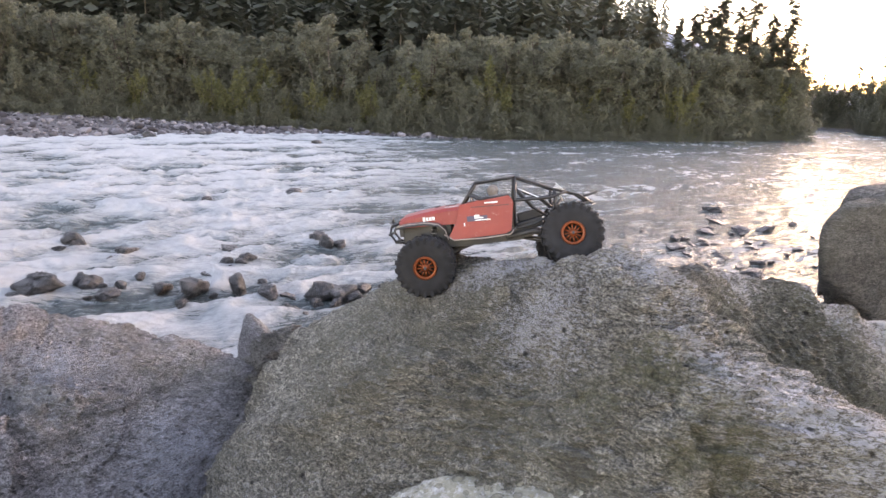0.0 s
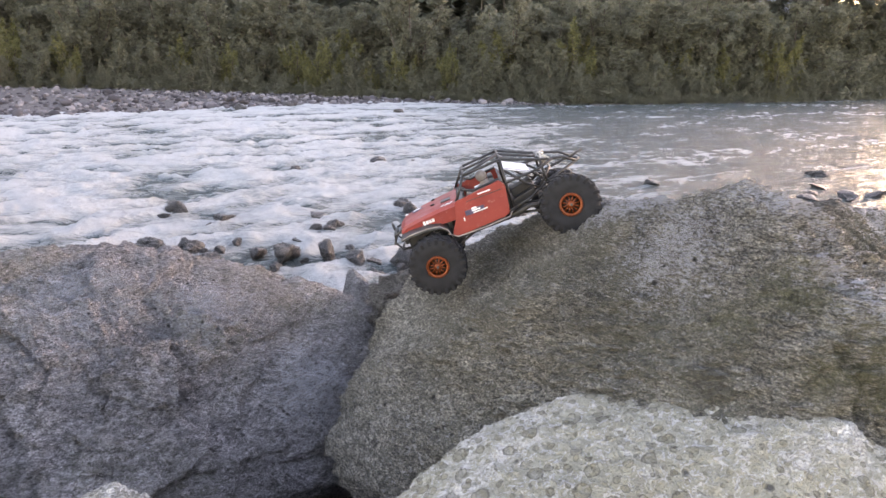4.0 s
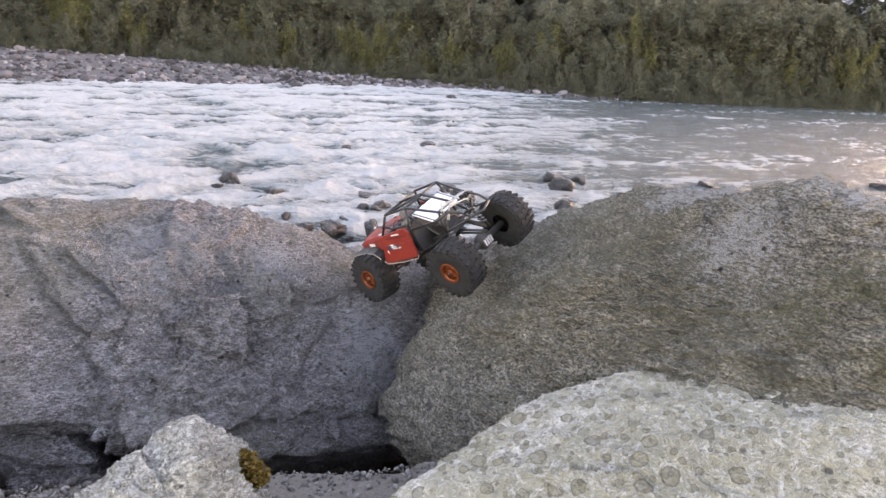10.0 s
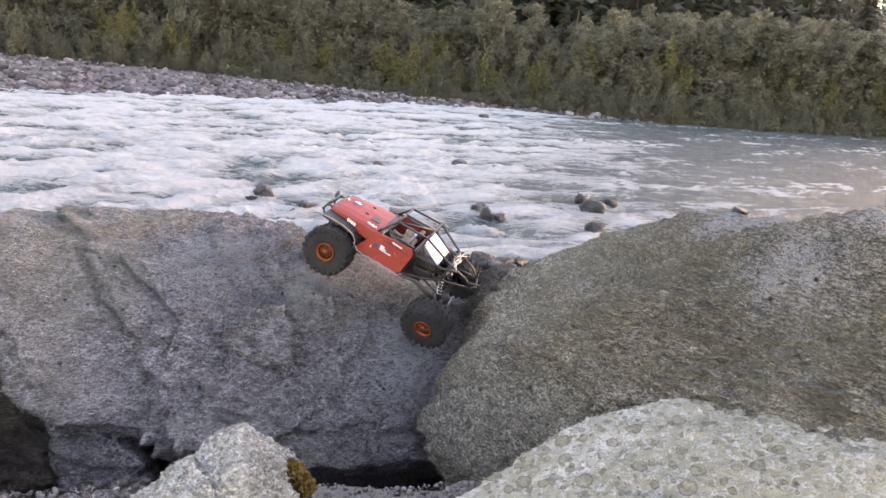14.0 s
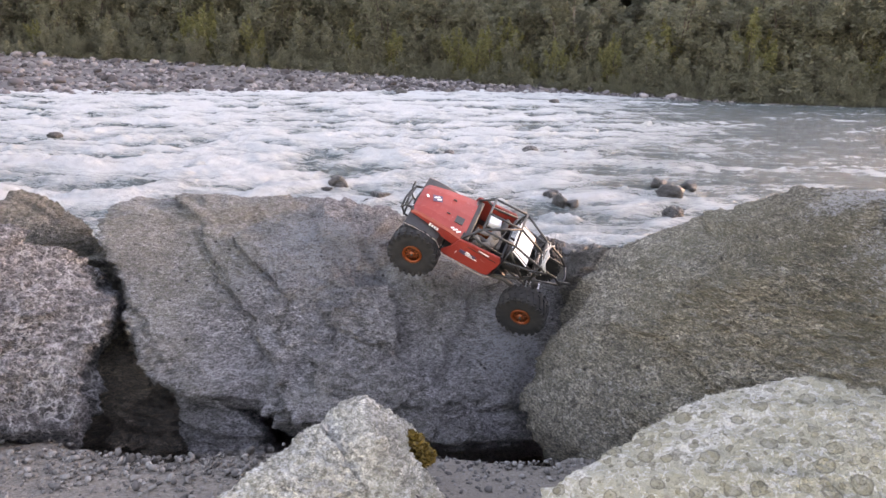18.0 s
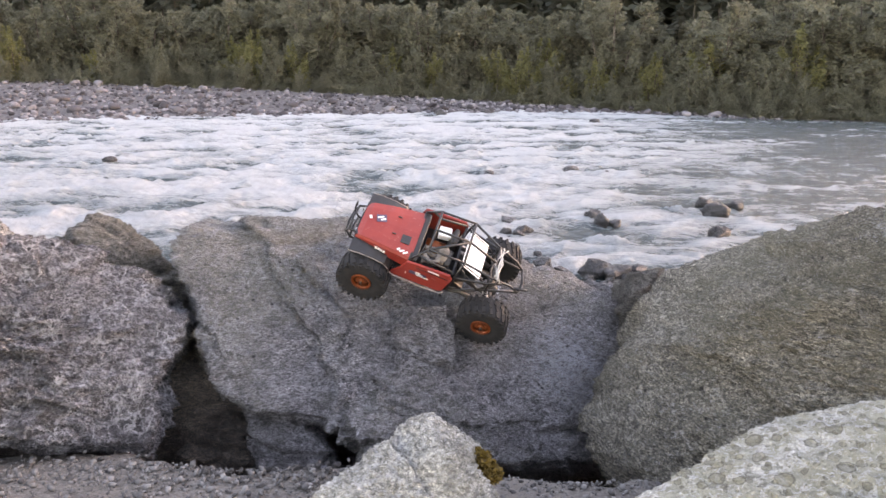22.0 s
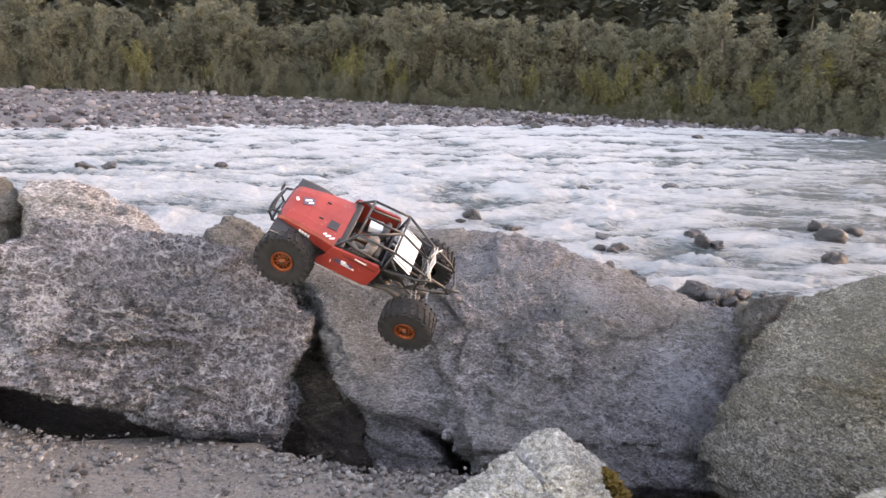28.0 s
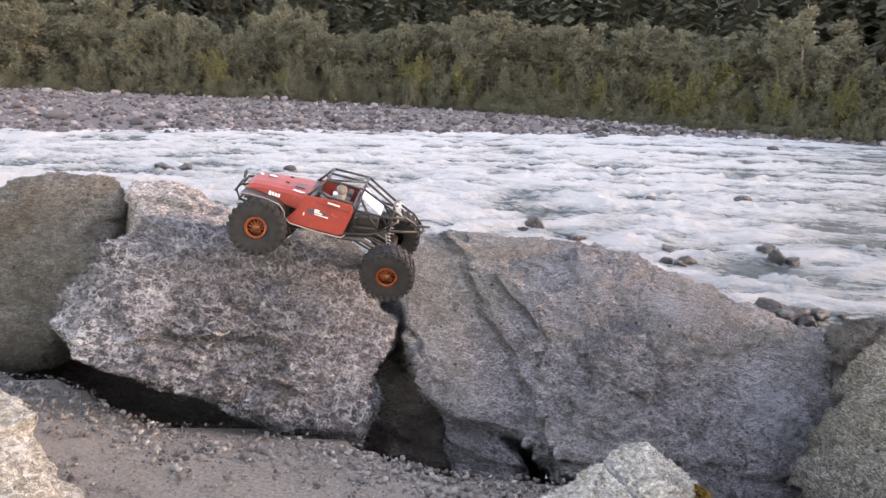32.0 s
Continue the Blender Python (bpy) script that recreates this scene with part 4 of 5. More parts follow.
    bm = prism(bmesh.new(), [(0.165, 0.030), (0.130, 0.022), (-0.060, 0.018), (-0.095, 0.026), (-0.060, 0.046), (0.165, 0.050)], -0.050, 0.050)
    part("skid_plate", rounded(bm), M["plastic"], car, "black chassis belly", False)
    part("floor_pan", box(bmesh.new(), (0.150, 0.168, 0.006), pose(0.020, 0, 0.046), 0.001), M["plastic"], car)
    part("motor", disc(bmesh.new(), 0.018, 0.05, pose(0.012, -0.012, 0.073, 0, 90, 0)), M["orange"], car, "orange motor can")
    part("control_box", box(bmesh.new(), (0.034, 0.030, 0.020), pose(-0.002, -0.052, 0.092, 0, 0, 8), 0.002), M["white"], car, "pale control box")
    bm = prism(bmesh.new(), [(-0.046, 0.048), (-0.048, 0.118), (-0.053, 0.118), (-0.056, 0.048)], -0.078, 0.078)
    part("bulkhead", rounded(bm, 0.0012), M["plastic"], car, "black bulkhead behind the seats", False)
    part("battery_tray", box(bmesh.new(), (0.062, 0.074, 0.020), pose(-0.088, 0, 0.050, 0, 8, 0), 0.003), M["plastic"], car, "black battery tray", False)
    part("battery", box(bmesh.new(), (0.056, 0.040, 0.020), pose(-0.090, 0, 0.070, 0, 8, 0), 0.003), M["seat"], car, "black battery pack", False)
    bm = box(bmesh.new(), (0.066, 0.112, 0.0025), pose(-0.092, 0, 0.122, 0, -30, 0), 0.0008)
    part("rear_panel", bm, M["white"], car, "white sloping panel behind the seats", False)
    for s in (1, -1):
        part("trailing_arm", tube(bmesh.new(), [(-0.030, s * 0.072, 0.030), (-0.090, s * 0.066, 0.036), (REAR + 0.020, s * 0.060, 0.012)], 0.0062, 10), M["axle"], car, "black trailing arm")
        part("panel_brace", tube(bmesh.new(), [(-0.060, s * 0.052, 0.140), (-0.122, s * 0.050, 0.104), (-0.150, s * 0.052, 0.074)], 0.0028, 8), M["cage"], car)
    # cage, bar by bar
    W, R, B = (0.026, 0.062, 0.161), (-0.066, 0.064, 0.163), (0.063, 0.080, 0.113)
    bars = []
    flip = lambda p: (p[0], -p[1], p[2])  # noqa: E731
    for q in (lambda p: p, flip):
        bars += [[q(p) for p in line] for line in (
            [B, W], [W, R], [R, (-0.060, 0.078, 0.120), (-0.052, 0.082, 0.052)], [R, (-0.150, 0.050, 0.123), (-0.205, 0.040, 0.104), (-0.228, 0.036, 0.084)],
            [(-0.056, 0.080, 0.110), (-0.140, 0.060, 0.106), (-0.178, 0.050, 0.114)], [(-0.150, 0.050, 0.123), (-0.148, 0.060, 0.070)],
            [(-0.048, 0.080, 0.046), (-0.100, 0.066, 0.052), (-0.150, 0.056, 0.072), (-0.228, 0.036, 0.084)], [(-0.062, 0.066, 0.140), (-0.100, 0.058, 0.088), (-0.128, 0.060, 0.064)],
            [(0.045, 0.071, 0.137), (0.018, 0.070, 0.122), (-0.048, 0.076, 0.124)], [(-0.128, 0.060, 0.064), (-0.165, 0.048, 0.100)])]
    bars += [[W, flip(W)], [R, flip(R)], [W, (-0.066, 0, 0.165), flip(W)][:2], [(-0.150, 0.050, 0.123), (-0.150, -0.050, 0.123)], [(-0.228, 0.036, 0.084), (-0.238, 0, 0.080), (-0.228, -0.036, 0.084)],
             [(-0.066, 0, 0.165), (0.026, 0, 0.163)], [(-0.150, 0.056, 0.072), (-0.150, -0.056, 0.072)], [(-0.215, 0.038, 0.098), (-0.248, 0.034, 0.104)], [(0.063, 0.080, 0.113), (0.063, -0.080, 0.113)],
             [(-0.150, 0.0, 0.123), (-0.066, 0.0, 0.165)]]
    for line in bars:
        part("cage_bar", tube(bmesh.new(), line, 0.0032, 8), M["cage"], car)
    # front stinger
    for s in (1, -1):
        bm = tube(bmesh.new(), [(0.205, s * 0.044, 0.094), (0.232, s * 0.040, 0.088), (0.240, s * 0.034, 0.070), (0.228, s * 0.034, 0.048), (0.205, s * 0.034, 0.044)], 0.0032, 8)
        part("bumper_hoop", bm, M["cage"], car, "black front bumper hoop")
    for z, x in ((0.086, 0.233), (0.068, 0.241), (0.048, 0.228)):
        part("bumper_bar", tube(bmesh.new(), [(x, -0.037, z), (x + 0.003, 0, z), (x, 0.037, z)], 0.0030, 8), M["cage"], car)
    bm = tube(bmesh.new(), [(0.240, -0.034 + 0.010 * math.cos(a), 0.094 + 0.010 * math.sin(a)) for a in np.linspace(0, 2 * math.pi, 12)], 0.0020, 6)
    part("tow_ring", bm, M["cage"], car)
    # cord slung over the rear of the cage
    for k in range(3):
        g = random.Random(k)
        pts = [(-0.150 - 0.012 * k, 0.050, 0.127), (-0.155, 0.035, 0.132 + 0.004 * k), (-0.148 - 0.01 * k, 0.0, 0.130), (-0.158, -0.03, 0.131), (-0.152 - 0.01 * k, -0.050, 0.127), (-0.160, -0.052, 0.105 - 0.01 * k), (-0.166, -0.03, 0.116), (-0.160, 0.02, 0.122 + 0.003 * k), (-0.165, 0.048, 0.105)]
        pts = [(x + g.uniform(-.003, .003), y + g.uniform(-.004, .004), z + g.uniform(-.003, .003)) for x, y, z in pts]
        part("cord", tube(bmesh.new(), [(x, y, z - 0.006) for x, y, z in pts], 0.0018, 6), M["cord"], car, "pale grey cord looped on the cage")
    # suspension
    for x, sx in ((FRONT, -1), (REAR, 1)):
        for s in (1, -1):
            top, low = Vector((x + sx * 0.030, s * 0.048, 0.085)), Vector((x + sx * 0.006, s * 0.055, 0.012))
            shock = part("shock", tube(bmesh.new(), [top, low], 0.0042, 10), M["plastic"], car)
            n = 40
            coil = []
            for k in range(n):
                c = top.lerp(low, 0.1 + 0.7 * k / n)
                a = k * 2 * math.pi / 6.5
                coil.append(c + 0.0072 * Vector((math.cos(a), math.sin(a), 0)))
            part("spring", tube(bmesh.new(), coil, 0.0010, 5), M["steel"], shock)
            for dz, dy in ((-0.008, 0.040), (0.012, 0.025)):
                part("link", tube(bmesh.new(), [(x, s * dy * 1.3, dz), (x + sx * 0.11, s * dy, dz + 0.030)], 0.0030, 8), M["axle"], car, "black suspension link")
    # seated figure, one plain shape
    bm = bmesh.new()
    bmesh.ops.create_uvsphere(bm, u_segments=16, v_segments=12, radius=0.0135, matrix=pose(-0.012, 0.036, 0.139))
    bmesh.ops.create_uvsphere(bm, u_segments=16, v_segments=12, radius=0.019, matrix=pose(-0.014, 0.036, 0.106) @ Matrix.Diagonal((0.85, 1.1, 1.35, 1)))
    for s in (1, -1):
        tube(bm, [(-0.010, 0.036 + s * 0.018, 0.118), (0.012, 0.036 + s * 0.021, 0.104), (0.034, 0.036 + s * 0.010, 0.114)], 0.0055, 8)
        tube(bm, [(-0.008, 0.036 + s * 0.010, 0.088), (0.024, 0.036 + s * 0.011, 0.090), (0.040, 0.036 + s * 0.011, 0.070)], 0.0075, 8)
    part("driver_doll", bm, M["cloth"], car, "small grey-brown driver doll")


car_parts()


def axle_parts(x, name):
    hold = new(name)
    hold.parent, hold.location = car, (x, 0, 0)
    hold["label"] = "dusty black solid axle"
    part("axle_tube", tube(bmesh.new(), [(0, -HALF + 0.02, 0), (0, HALF - 0.02, 0)], 0.0085, 12), M["axle"], hold)
    bm = bmesh.new()
    bmesh.ops.create_uvsphere(bm, u_segments=16, v_segments=10, radius=0.021, matrix=Matrix.Diagonal((1.05, 0.8, 1, 1)))
    part("differential", bm, M["axle"], hold)
    bm = bmesh.new()
    for y in (-0.012, -0.004, 0.004, 0.012):
        box(bm, (0.004, 0.005, 0.016), pose(-0.022 if x < 0 else 0.022, y, 0))
    part("diff_cover", bm, M["steel"], hold, "bright ribbed cover", False)
    return hold


AXLES = {"front": axle_parts(FRONT, "front_axle"), "rear": axle_parts(REAR, "rear_axle")}


def tyre_bm():
    bm = bmesh.new()
    prof = [(0.0245, -0.024), (0.040, -0.0285), (0.060, -0.029), (0.0645, -0.024), (0.0655, -0.012), (0.066, 0.0), (0.0655, 0.012), (0.0645, 0.024), (0.060, 0.029), (0.040, 0.0285), (0.0245, 0.024)]
    n = 48
    rings = [[bm.verts.new((r * math.cos(a), y, r * math.sin(a))) for r, y in prof] for a in (2 * math.pi * k / n for k in range(n))]
    for k in range(n):
        a, b = rings[k], rings[(k + 1) % n]
        for j in range(len(prof) - 1):
            bm.faces.new((a[j], a[j + 1], b[j + 1], b[j]))
    bmesh.ops.recalc_face_normals(bm, faces=bm.faces)
    return bm


def lug_bm():
    bm = bmesh.new()
    for k in range(22):
        a = 360 * k / 22
        for s in (1, -1):
            turn = pose(0, 0, 0, 0, a + (8 if s < 0 else 0), 0)
            box(bm, (0.0055, 0.017, 0.0085), turn @ pose(0.0655, s * 0.0165, 0, 0, 0, 0) @ pose(0, 0, 0, s * 18, 0, 0))
            box(bm, (0.013, 0.0040, 0.0070), turn @ pose(0.0595, s * 0.0285, 0, 0, 0, s * 14))
        box(bm, (0.0045, 0.013, 0.0075), pose(0, 0, 0, 0, a + 4, 0) @ pose(0.0658, 0, 0, 0, 0, 0) @ pose(0, 0, 0, 25, 0, 0))
    return bm


def rim_bm():
    bm = bmesh.new()
    n = 32
    prof = [(0.0250, 0.022), (0.0265, 0.0262), (0.0245, 0.028), (0.0205, 0.0275), (0.0200, 0.022)]
    rings = [[bm.verts.new((r * math.cos(a), y, r * math.sin(a))) for r, y in prof] for a in (2 * math.pi * k / n for k in range(n))]
    for k in range(n):
        a, b = rings[k], rings[(k + 1) % n]
        for j in range(len(prof) - 1):
            bm.faces.new((a[j], a[j + 1], b[j + 1], b[j]))
    for k in range(12):
        box(bm, (0.0165, 0.0035, 0.0030), pose(0, 0, 0, 0, 30 * k, 0) @ pose(0.0120, 0.0225, 0))
    disc(bm, 0.0082, 0.007, pose(0, 0.0235, 0, 90, 0, 0), 20)
    bmesh.ops.recalc_face_normals(bm, faces=bm.faces)
    return bm


WHEELS = []
shared = {}
for end, x in (("front", FRONT), ("rear", REAR)):
    for s in (1, -1):
        hold = new("wheel")
        hold.parent, hold.location = car, (x, s * HALF, 0)
        hold["label"] = "large knobbly wheel with an orange rim"
        if not shared:
            for nm, bm, mt in (("tyre", tyre_bm(), M["rubber"]), ("tread", lug_bm(), M["rubber"]), ("rim", rim_bm(), M["orange"])):
                shared[nm] = mesh_of(nm, bm, mt, nm != "tread")
            shared["rim_back"] = mesh_of("rim_back", disc(bmesh.new(), 0.0245, 0.004, pose(0, 0.012, 0, 90, 0, 0), 28), M["plastic"])
            bm = bmesh.new()
            for k in range(24):
                disc(bm, 0.0013, 0.003, pose(0, 0, 0, 0, 15 * k, 0) @ pose(0.0252, 0.0280, 0, 90, 0, 0), 6)
            shared["bolt_ring"] = mesh_of("bolt_ring", bm, M["orange"])
            shared["wheel_nut"] = mesh_of("wheel_nut", disc(bmesh.new(), 0.0034, 0.005, pose(0, 0.0285, 0, 90, 0, 0), 6), M["axle"], False)
        for nm, me in shared.items():
            o = new(nm, me)
            o.parent = hold
            if s < 0:
                o.rotation_euler = (0, 0, math.pi)
        WHEELS.append((hold, end, s, x))

# ---- river rocks ----
def lump(name, seed, mat, flat=0.6, level=4, sharp=9):
    g = random.Random(seed)
    pts = [(g.gauss(0, 1), g.gauss(0, 0.8), g.gauss(0, 1)) for _ in range(14)]
    pts = [Vector(p).normalized() * g.uniform(0.85, 1.1) for p in pts]
    pts = [(p.x * 0.5, p.y * 0.42, p.z * 0.5 * flat) for p in pts]
    return rock_mesh(name, pts, mat, level, sharp, 0.05, 0.03, seed)


RIVER_LUMPS = [lump("river_rock", 40 + k, M["rock_wet"], 0.6 + 0.12 * (k % 3), 4, 30) for k in range(8)]
# x, y, width
RIVER_ROCKS = [
    (5.63, 36.2, 1.0), (4.85, 24.6, 0.95), (4.9, 23.5, 0.75), (5.5, 23.5, 0.7), (-3.74, 25.7, 0.95), (-1.85, 23.7, 1.0), (-3.8, 19.9, 1.4), (-2.6, 20.3, 0.8), (-2.0, 19.0, 0.7),
    (0.2, 18.9, 1.2), (1.5, 18.8, 0.9), (2.2, 17.9, 0.8), (3.6, 17.6, 1.0), (4.2, 17.4, 1.1), (4.8, 17.6, 0.8), (2.6, 16.5, 0.5), (1.0, 34.8, 0.6), (1.8, 21.7, 0.5), (1.3, 21.8, 0.5), (1.5, 23.3, 0.8), (2.0, 22.0, 0.7),
    (14.9, 19.3, 0.8), (16.5, 20.8, 0.8), (27.6, 27.4, 1.1), (24.7, 22.5, 1.0), (26.0, 22.3, 0.9), (28.7, 23.1, 0.7), (22.4, 22.4, 0.8), (18.5, 16.1, 0.9), (18.7, 20.3, 1.0), (-3.7, 79.2, 1.8), (1.8, 84.9, 1.3),
    (-21.1, 36.4, 0.9), (11.3, 27.1, 1.0), (9.8, 25.2, 1.2), (17.7, 27.1, 1.0), (8.7, 22.0, 0.9), (-27.9, 33.0, 1.3), (-27.2, 34.0, 1.1), (10.2, 27.5, 0.8), (13.7, 72.0, 1.2), (7.7, 36.0, 0.7), (19.9, 21.7, 0.7), (21.0, 21.0, 0.6), (23.5, 23.4, 0.6),
    (25.0, 24.4, 0.8), (22.0, 19.4, 0.5), (20.1, 17.3, 0.6), (17.4, 17.8, 0.4), (-0.6, 19.4, 0.6), (-1.2, 20.6, 0.5), (0.6, 20.4, 0.5)]
shoal = random.Random(61)
for x, y, w in RIVER_ROCKS[4:22]:                       # smaller stones round the larger ones
    for _ in range(2):
        RIVER_ROCKS.append((x + shoal.uniform(-1.1, 1.1) * w, y + shoal.uniform(-1.0, 0.6) * w, w * shoal.uniform(0.3, 0.55)))
for _ in range(60):                                     # shallow stony margin
    RIVER_ROCKS.append((shoal.gauss(20.5, 3.6), shoal.gauss(19.2, 2.6), shoal.uniform(0.2, 0.5)))
for k, (x, y, w) in enumerate(RIVER_ROCKS):
    w *= 1.15
    g = random.Random(500 + k)
    low = 0.55 if x > 15 else 1.0
    ob = new("river_rock", RIVER_LUMPS[k % 8])
    ob.matrix_world = pose(x, y, WATER + 0.13 * w * low, g.uniform(-12, 12), g.uniform(-12, 12), g.uniform(0, 360)) @ Matrix.Diagonal((w, w, w * low * g.uniform(0.8, 1.2), 1))
    tagged(ob, "dark wet broken rock in the current", "rock", "river rocks")

# ---- cobble bar on the far shore ----
COBBLES = [lump("cobble", 80 + k, M["cobble"], 0.7, 2, 7) for k in range(6)]


def bar_spot(g):
    az = g.choice((g.uniform(-62, -8), g.uniform(-62, 8), g.uniform(-62, -20), g.uniform(-8, 26)))
    rw, bar = far_bank(az)
    r = rw - 0.8 + (bar + 1.5) * g.random() ** 1.15
    x, y = r * math.sin(radians(az)), r * math.cos(radians(az))
    return x, y, float(ground_level(np.array(x), np.array(y)))


g = random.Random(77)
for k in range(280):
    x, y, z = bar_spot(g)
    w = g.choice((1.0, 1.3, 1.6, 2.2))
    ob = new("cobble", COBBLES[k % 6])
    ob.matrix_world = pose(x, y, z + 0.10 * w, g.uniform(-15, 15), g.uniform(-15, 15), g.uniform(0, 360)) @ Matrix.Diagonal((w, w, w * 0.8, 1))
    tagged(ob, "weathered mauve-grey cobble on the far bar", "stone", "bar cobbles")


def many(name, meshes, spots, mat):
    """Joins many small copies into one mesh; spots: (matrix, which)."""
    vs, fs, n = [], [], 0
    cache = []
    for me in meshes:
        v = np.empty(len(me.vertices) * 3)
        me.vertices.foreach_get("co", v)
        cache.append((v.reshape(-1, 3), [tuple(p.vertices) for p in me.polygons]))
    for m, k in spots:
        v, f = cache[k]
        a = np.array(m)
        vs.append(v @ a[:3, :3].T + a[:3, 3])
        fs += [tuple(i + n for i in q) for q in f]
        n += len(v)
    me = bpy.data.meshes.new(name)
    me.from_pydata(np.concatenate(vs).tolist(), [], fs)
    me.materials.append(mat)
    me.polygons.foreach_set("use_smooth", [True] * len(me.polygons))
    return me


spots = []
for k in range(5200):
    x, y, z = bar_spot(g)
    w = g.uniform(0.4, 1.0) if k % 3 else g.uniform(0.8, 1.5)
    spots.append((pose(x, y, z + 0.06 * w, g.uniform(-20, 20), g.uniform(-20, 20), g.uniform(0, 360)) @ Matrix.Diagonal((w, w, w * 0.75, 1)), k % 6))
PEBBLES = [lump("pebble", 120 + k, M["pebble"], 0.7, 1, 8) for k in range(6)]
LOW = [lump("cobble_low", 90 + k, M["cobble"], 0.7, 1, 7) for k in range(6)]
tagged(new("cobble_bar", many("cobble_bar", LOW, spots, M["cobble"])), "bed of grey and mauve river cobbles", "cobbles", kind="stuff")


# ---- trees ----
def leaf_cloud(g, clumps, leaf, count, stretch=1.0):
    """Small bent leaves scattered through clumps (centre, radius)."""
    vs, fs = [], []
    for _ in range(count):
        c, rad = g.choice(clumps)
        d = Vector((g.gauss(0, 1), g.gauss(0, 1), g.gauss(0, 1))).normalized() * rad * g.random() ** 0.45
        p = Vector(c) + d
        a, b = Vector((g.gauss(0, 1), g.gauss(0, 1), g.gauss(0, 0.6))).normalized(), Vector((g.gauss(0, 1), g.gauss(0, 1), g.gauss(0, 1))).normalized()
        b = a.cross(b).normalized()
        s = leaf * g.uniform(0.6, 1.4)
        n = len(vs)
        vs += [p - a * s, p + b * s * 0.42, p + a * s * stretch, p - b * s * 0.42]
        fs += [(n, n + 1, n + 2), (n, n + 2, n + 3)]
    return vs, fs


def mesh_from(name, vs, fs, mat):
    me = bpy.data.meshes.new(name)
    me.from_pydata([tuple(v) for v in vs], [], fs)
    me.materials.append(mat)
    return me


def broadleaf(seed, height, spread, mat, leaf, count, stems, plume=0.0):
    """Stems that fork and taper, with leaves in uneven clumps; plumes rise above the crown. Returns (stem mesh, crown mesh)."""
    g = random.Random(seed)
    bm, clumps = bmesh.new(), []
    for k in range(stems):
        ang = g.uniform(0, 6.28)
        lean = (g.random() ** 0.6) * 0.5 * spread
        top = Vector((lean * math.cos(ang), lean * math.sin(ang), height * g.uniform(0.55, 1.0) * (1.0 - 0.25 * lean / (0.5 * spread))))
        pts = [Vector((0.05 * math.cos(ang), 0.05 * math.sin(ang), -0.1)), top * 0.4 + Vector((g.gauss(0, .12), g.gauss(0, .12), 0)), top * 0.75, top]
        for a, b, r in zip(pts, pts[1:], (0.05, 0.035, 0.018)):
            tube(bm, [a, b], r * height / 5, 5)
        for f in (0.08, 0.22, 0.36, 0.5, 0.64, 0.78, 0.90, 0.99):
            c = top * f + Vector((0, 0, 0.02 * height))
            for _ in range(3):
                off = Vector((g.gauss(0, 1), g.gauss(0, 1), g.gauss(0, 0.5))) * spread * (0.20 if plume else 0.28) * (1.15 - f)
                clumps.append((c + off, spread * g.uniform(0.09, 0.22) * (1.2 - 0.75 * f)))
                tube(bm, [c, c + off], 0.008 * height / 5, 4)
        if plume:
            for f in (1.03, 1.08, 1.13):
                clumps.append((top * f, 0.05 * spread))
    vs, fs = leaf_cloud(g, clumps, leaf, count, 1.3)
    return mesh_of("stems", bm, M["bark"]), mesh_from("crown", vs, fs, mat)


def conifer(seed, height, count):
    """A straight tapered trunk with drooping whorls of needled boughs."""
    g = random.Random(seed)
    bm = bmesh.new()
    bmesh.ops.create_cone(bm, segments=8, radius1=height * 0.016, radius2=height * 0.002, depth=height, cap_ends=True, matrix=pose(0, 0, height / 2))
    vs, fs = [], []
    boughs = int(height * 5)
    for k in range(boughs):
        f = (k + g.random()) / boughs
        z = height * (0.05 + 0.95 * f)
        reach = height * 0.25 * (1 - f) ** 0.75 * g.uniform(0.5, 1.2) + 0.35
        ang = g.uniform(0, 6.283)
        d = Vector((math.cos(ang), math.sin(ang), 0))
        tip = Vector((0, 0, z)) + d * reach + Vector((0, 0, -reach * 0.32))
        tube(bm, [(0, 0, z), tip], 0.02, 3)
        for _ in range(count // boughs):
            u = g.random() ** 0.7
            p = Vector((0, 0, z)).lerp(tip, u) + Vector((g.gauss(0, 0.16), g.gauss(0, 0.16), g.gauss(0, 0.10))) * (0.5 + reach * 0.35)
            side = Vector((-d.y, d.x, 0)) * g.uniform(0.14, 0.36) * (1.4 - u)
            out = d * g.uniform(0.16, 0.42) + Vector((0, 0, g.uniform(-0.16, 0.02)))
            n = len(vs)
            vs += [p - side, p + side, p + out]
            fs.append((n, n + 1, n + 2))
    return mesh_of("trunk", bm, M["bark"]), mesh_from("crown", vs, fs, M["needle"])


BUSH = [broadleaf(10 + k, 5.2, 3.6, M["alder"], 0.115, 6500, 11, 1.0) for k in range(5)]
LIGHT = [broadleaf(20 + k, 6.5, 3.9, M["willow"], 0.12, 6000, 10, 1.0) for k in range(2)]
TREE = [broadleaf(30 + k, 12.0, 6.5, M["alder"], 0.15, 15000, 9) for k in range(4)]
FIR = [conifer(50 + k, 20.0, 9000) for k in range(4)]


def plant(name, pair, x, y, size, turn, label, category, group, tall=1.0):
    z = float(ground_level(np.array(x), np.array(y)))
    ob = thing(name, label, category, group, pose(x, y, z - 0.1, 0, 0, turn) @ Matrix.Diagonal((size, size, size * tall, 1)))
    for nm, me in zip(("trunk", "crown"), pair):
        o = new(nm, me)
        o.parent = ob


g = random.Random(9)


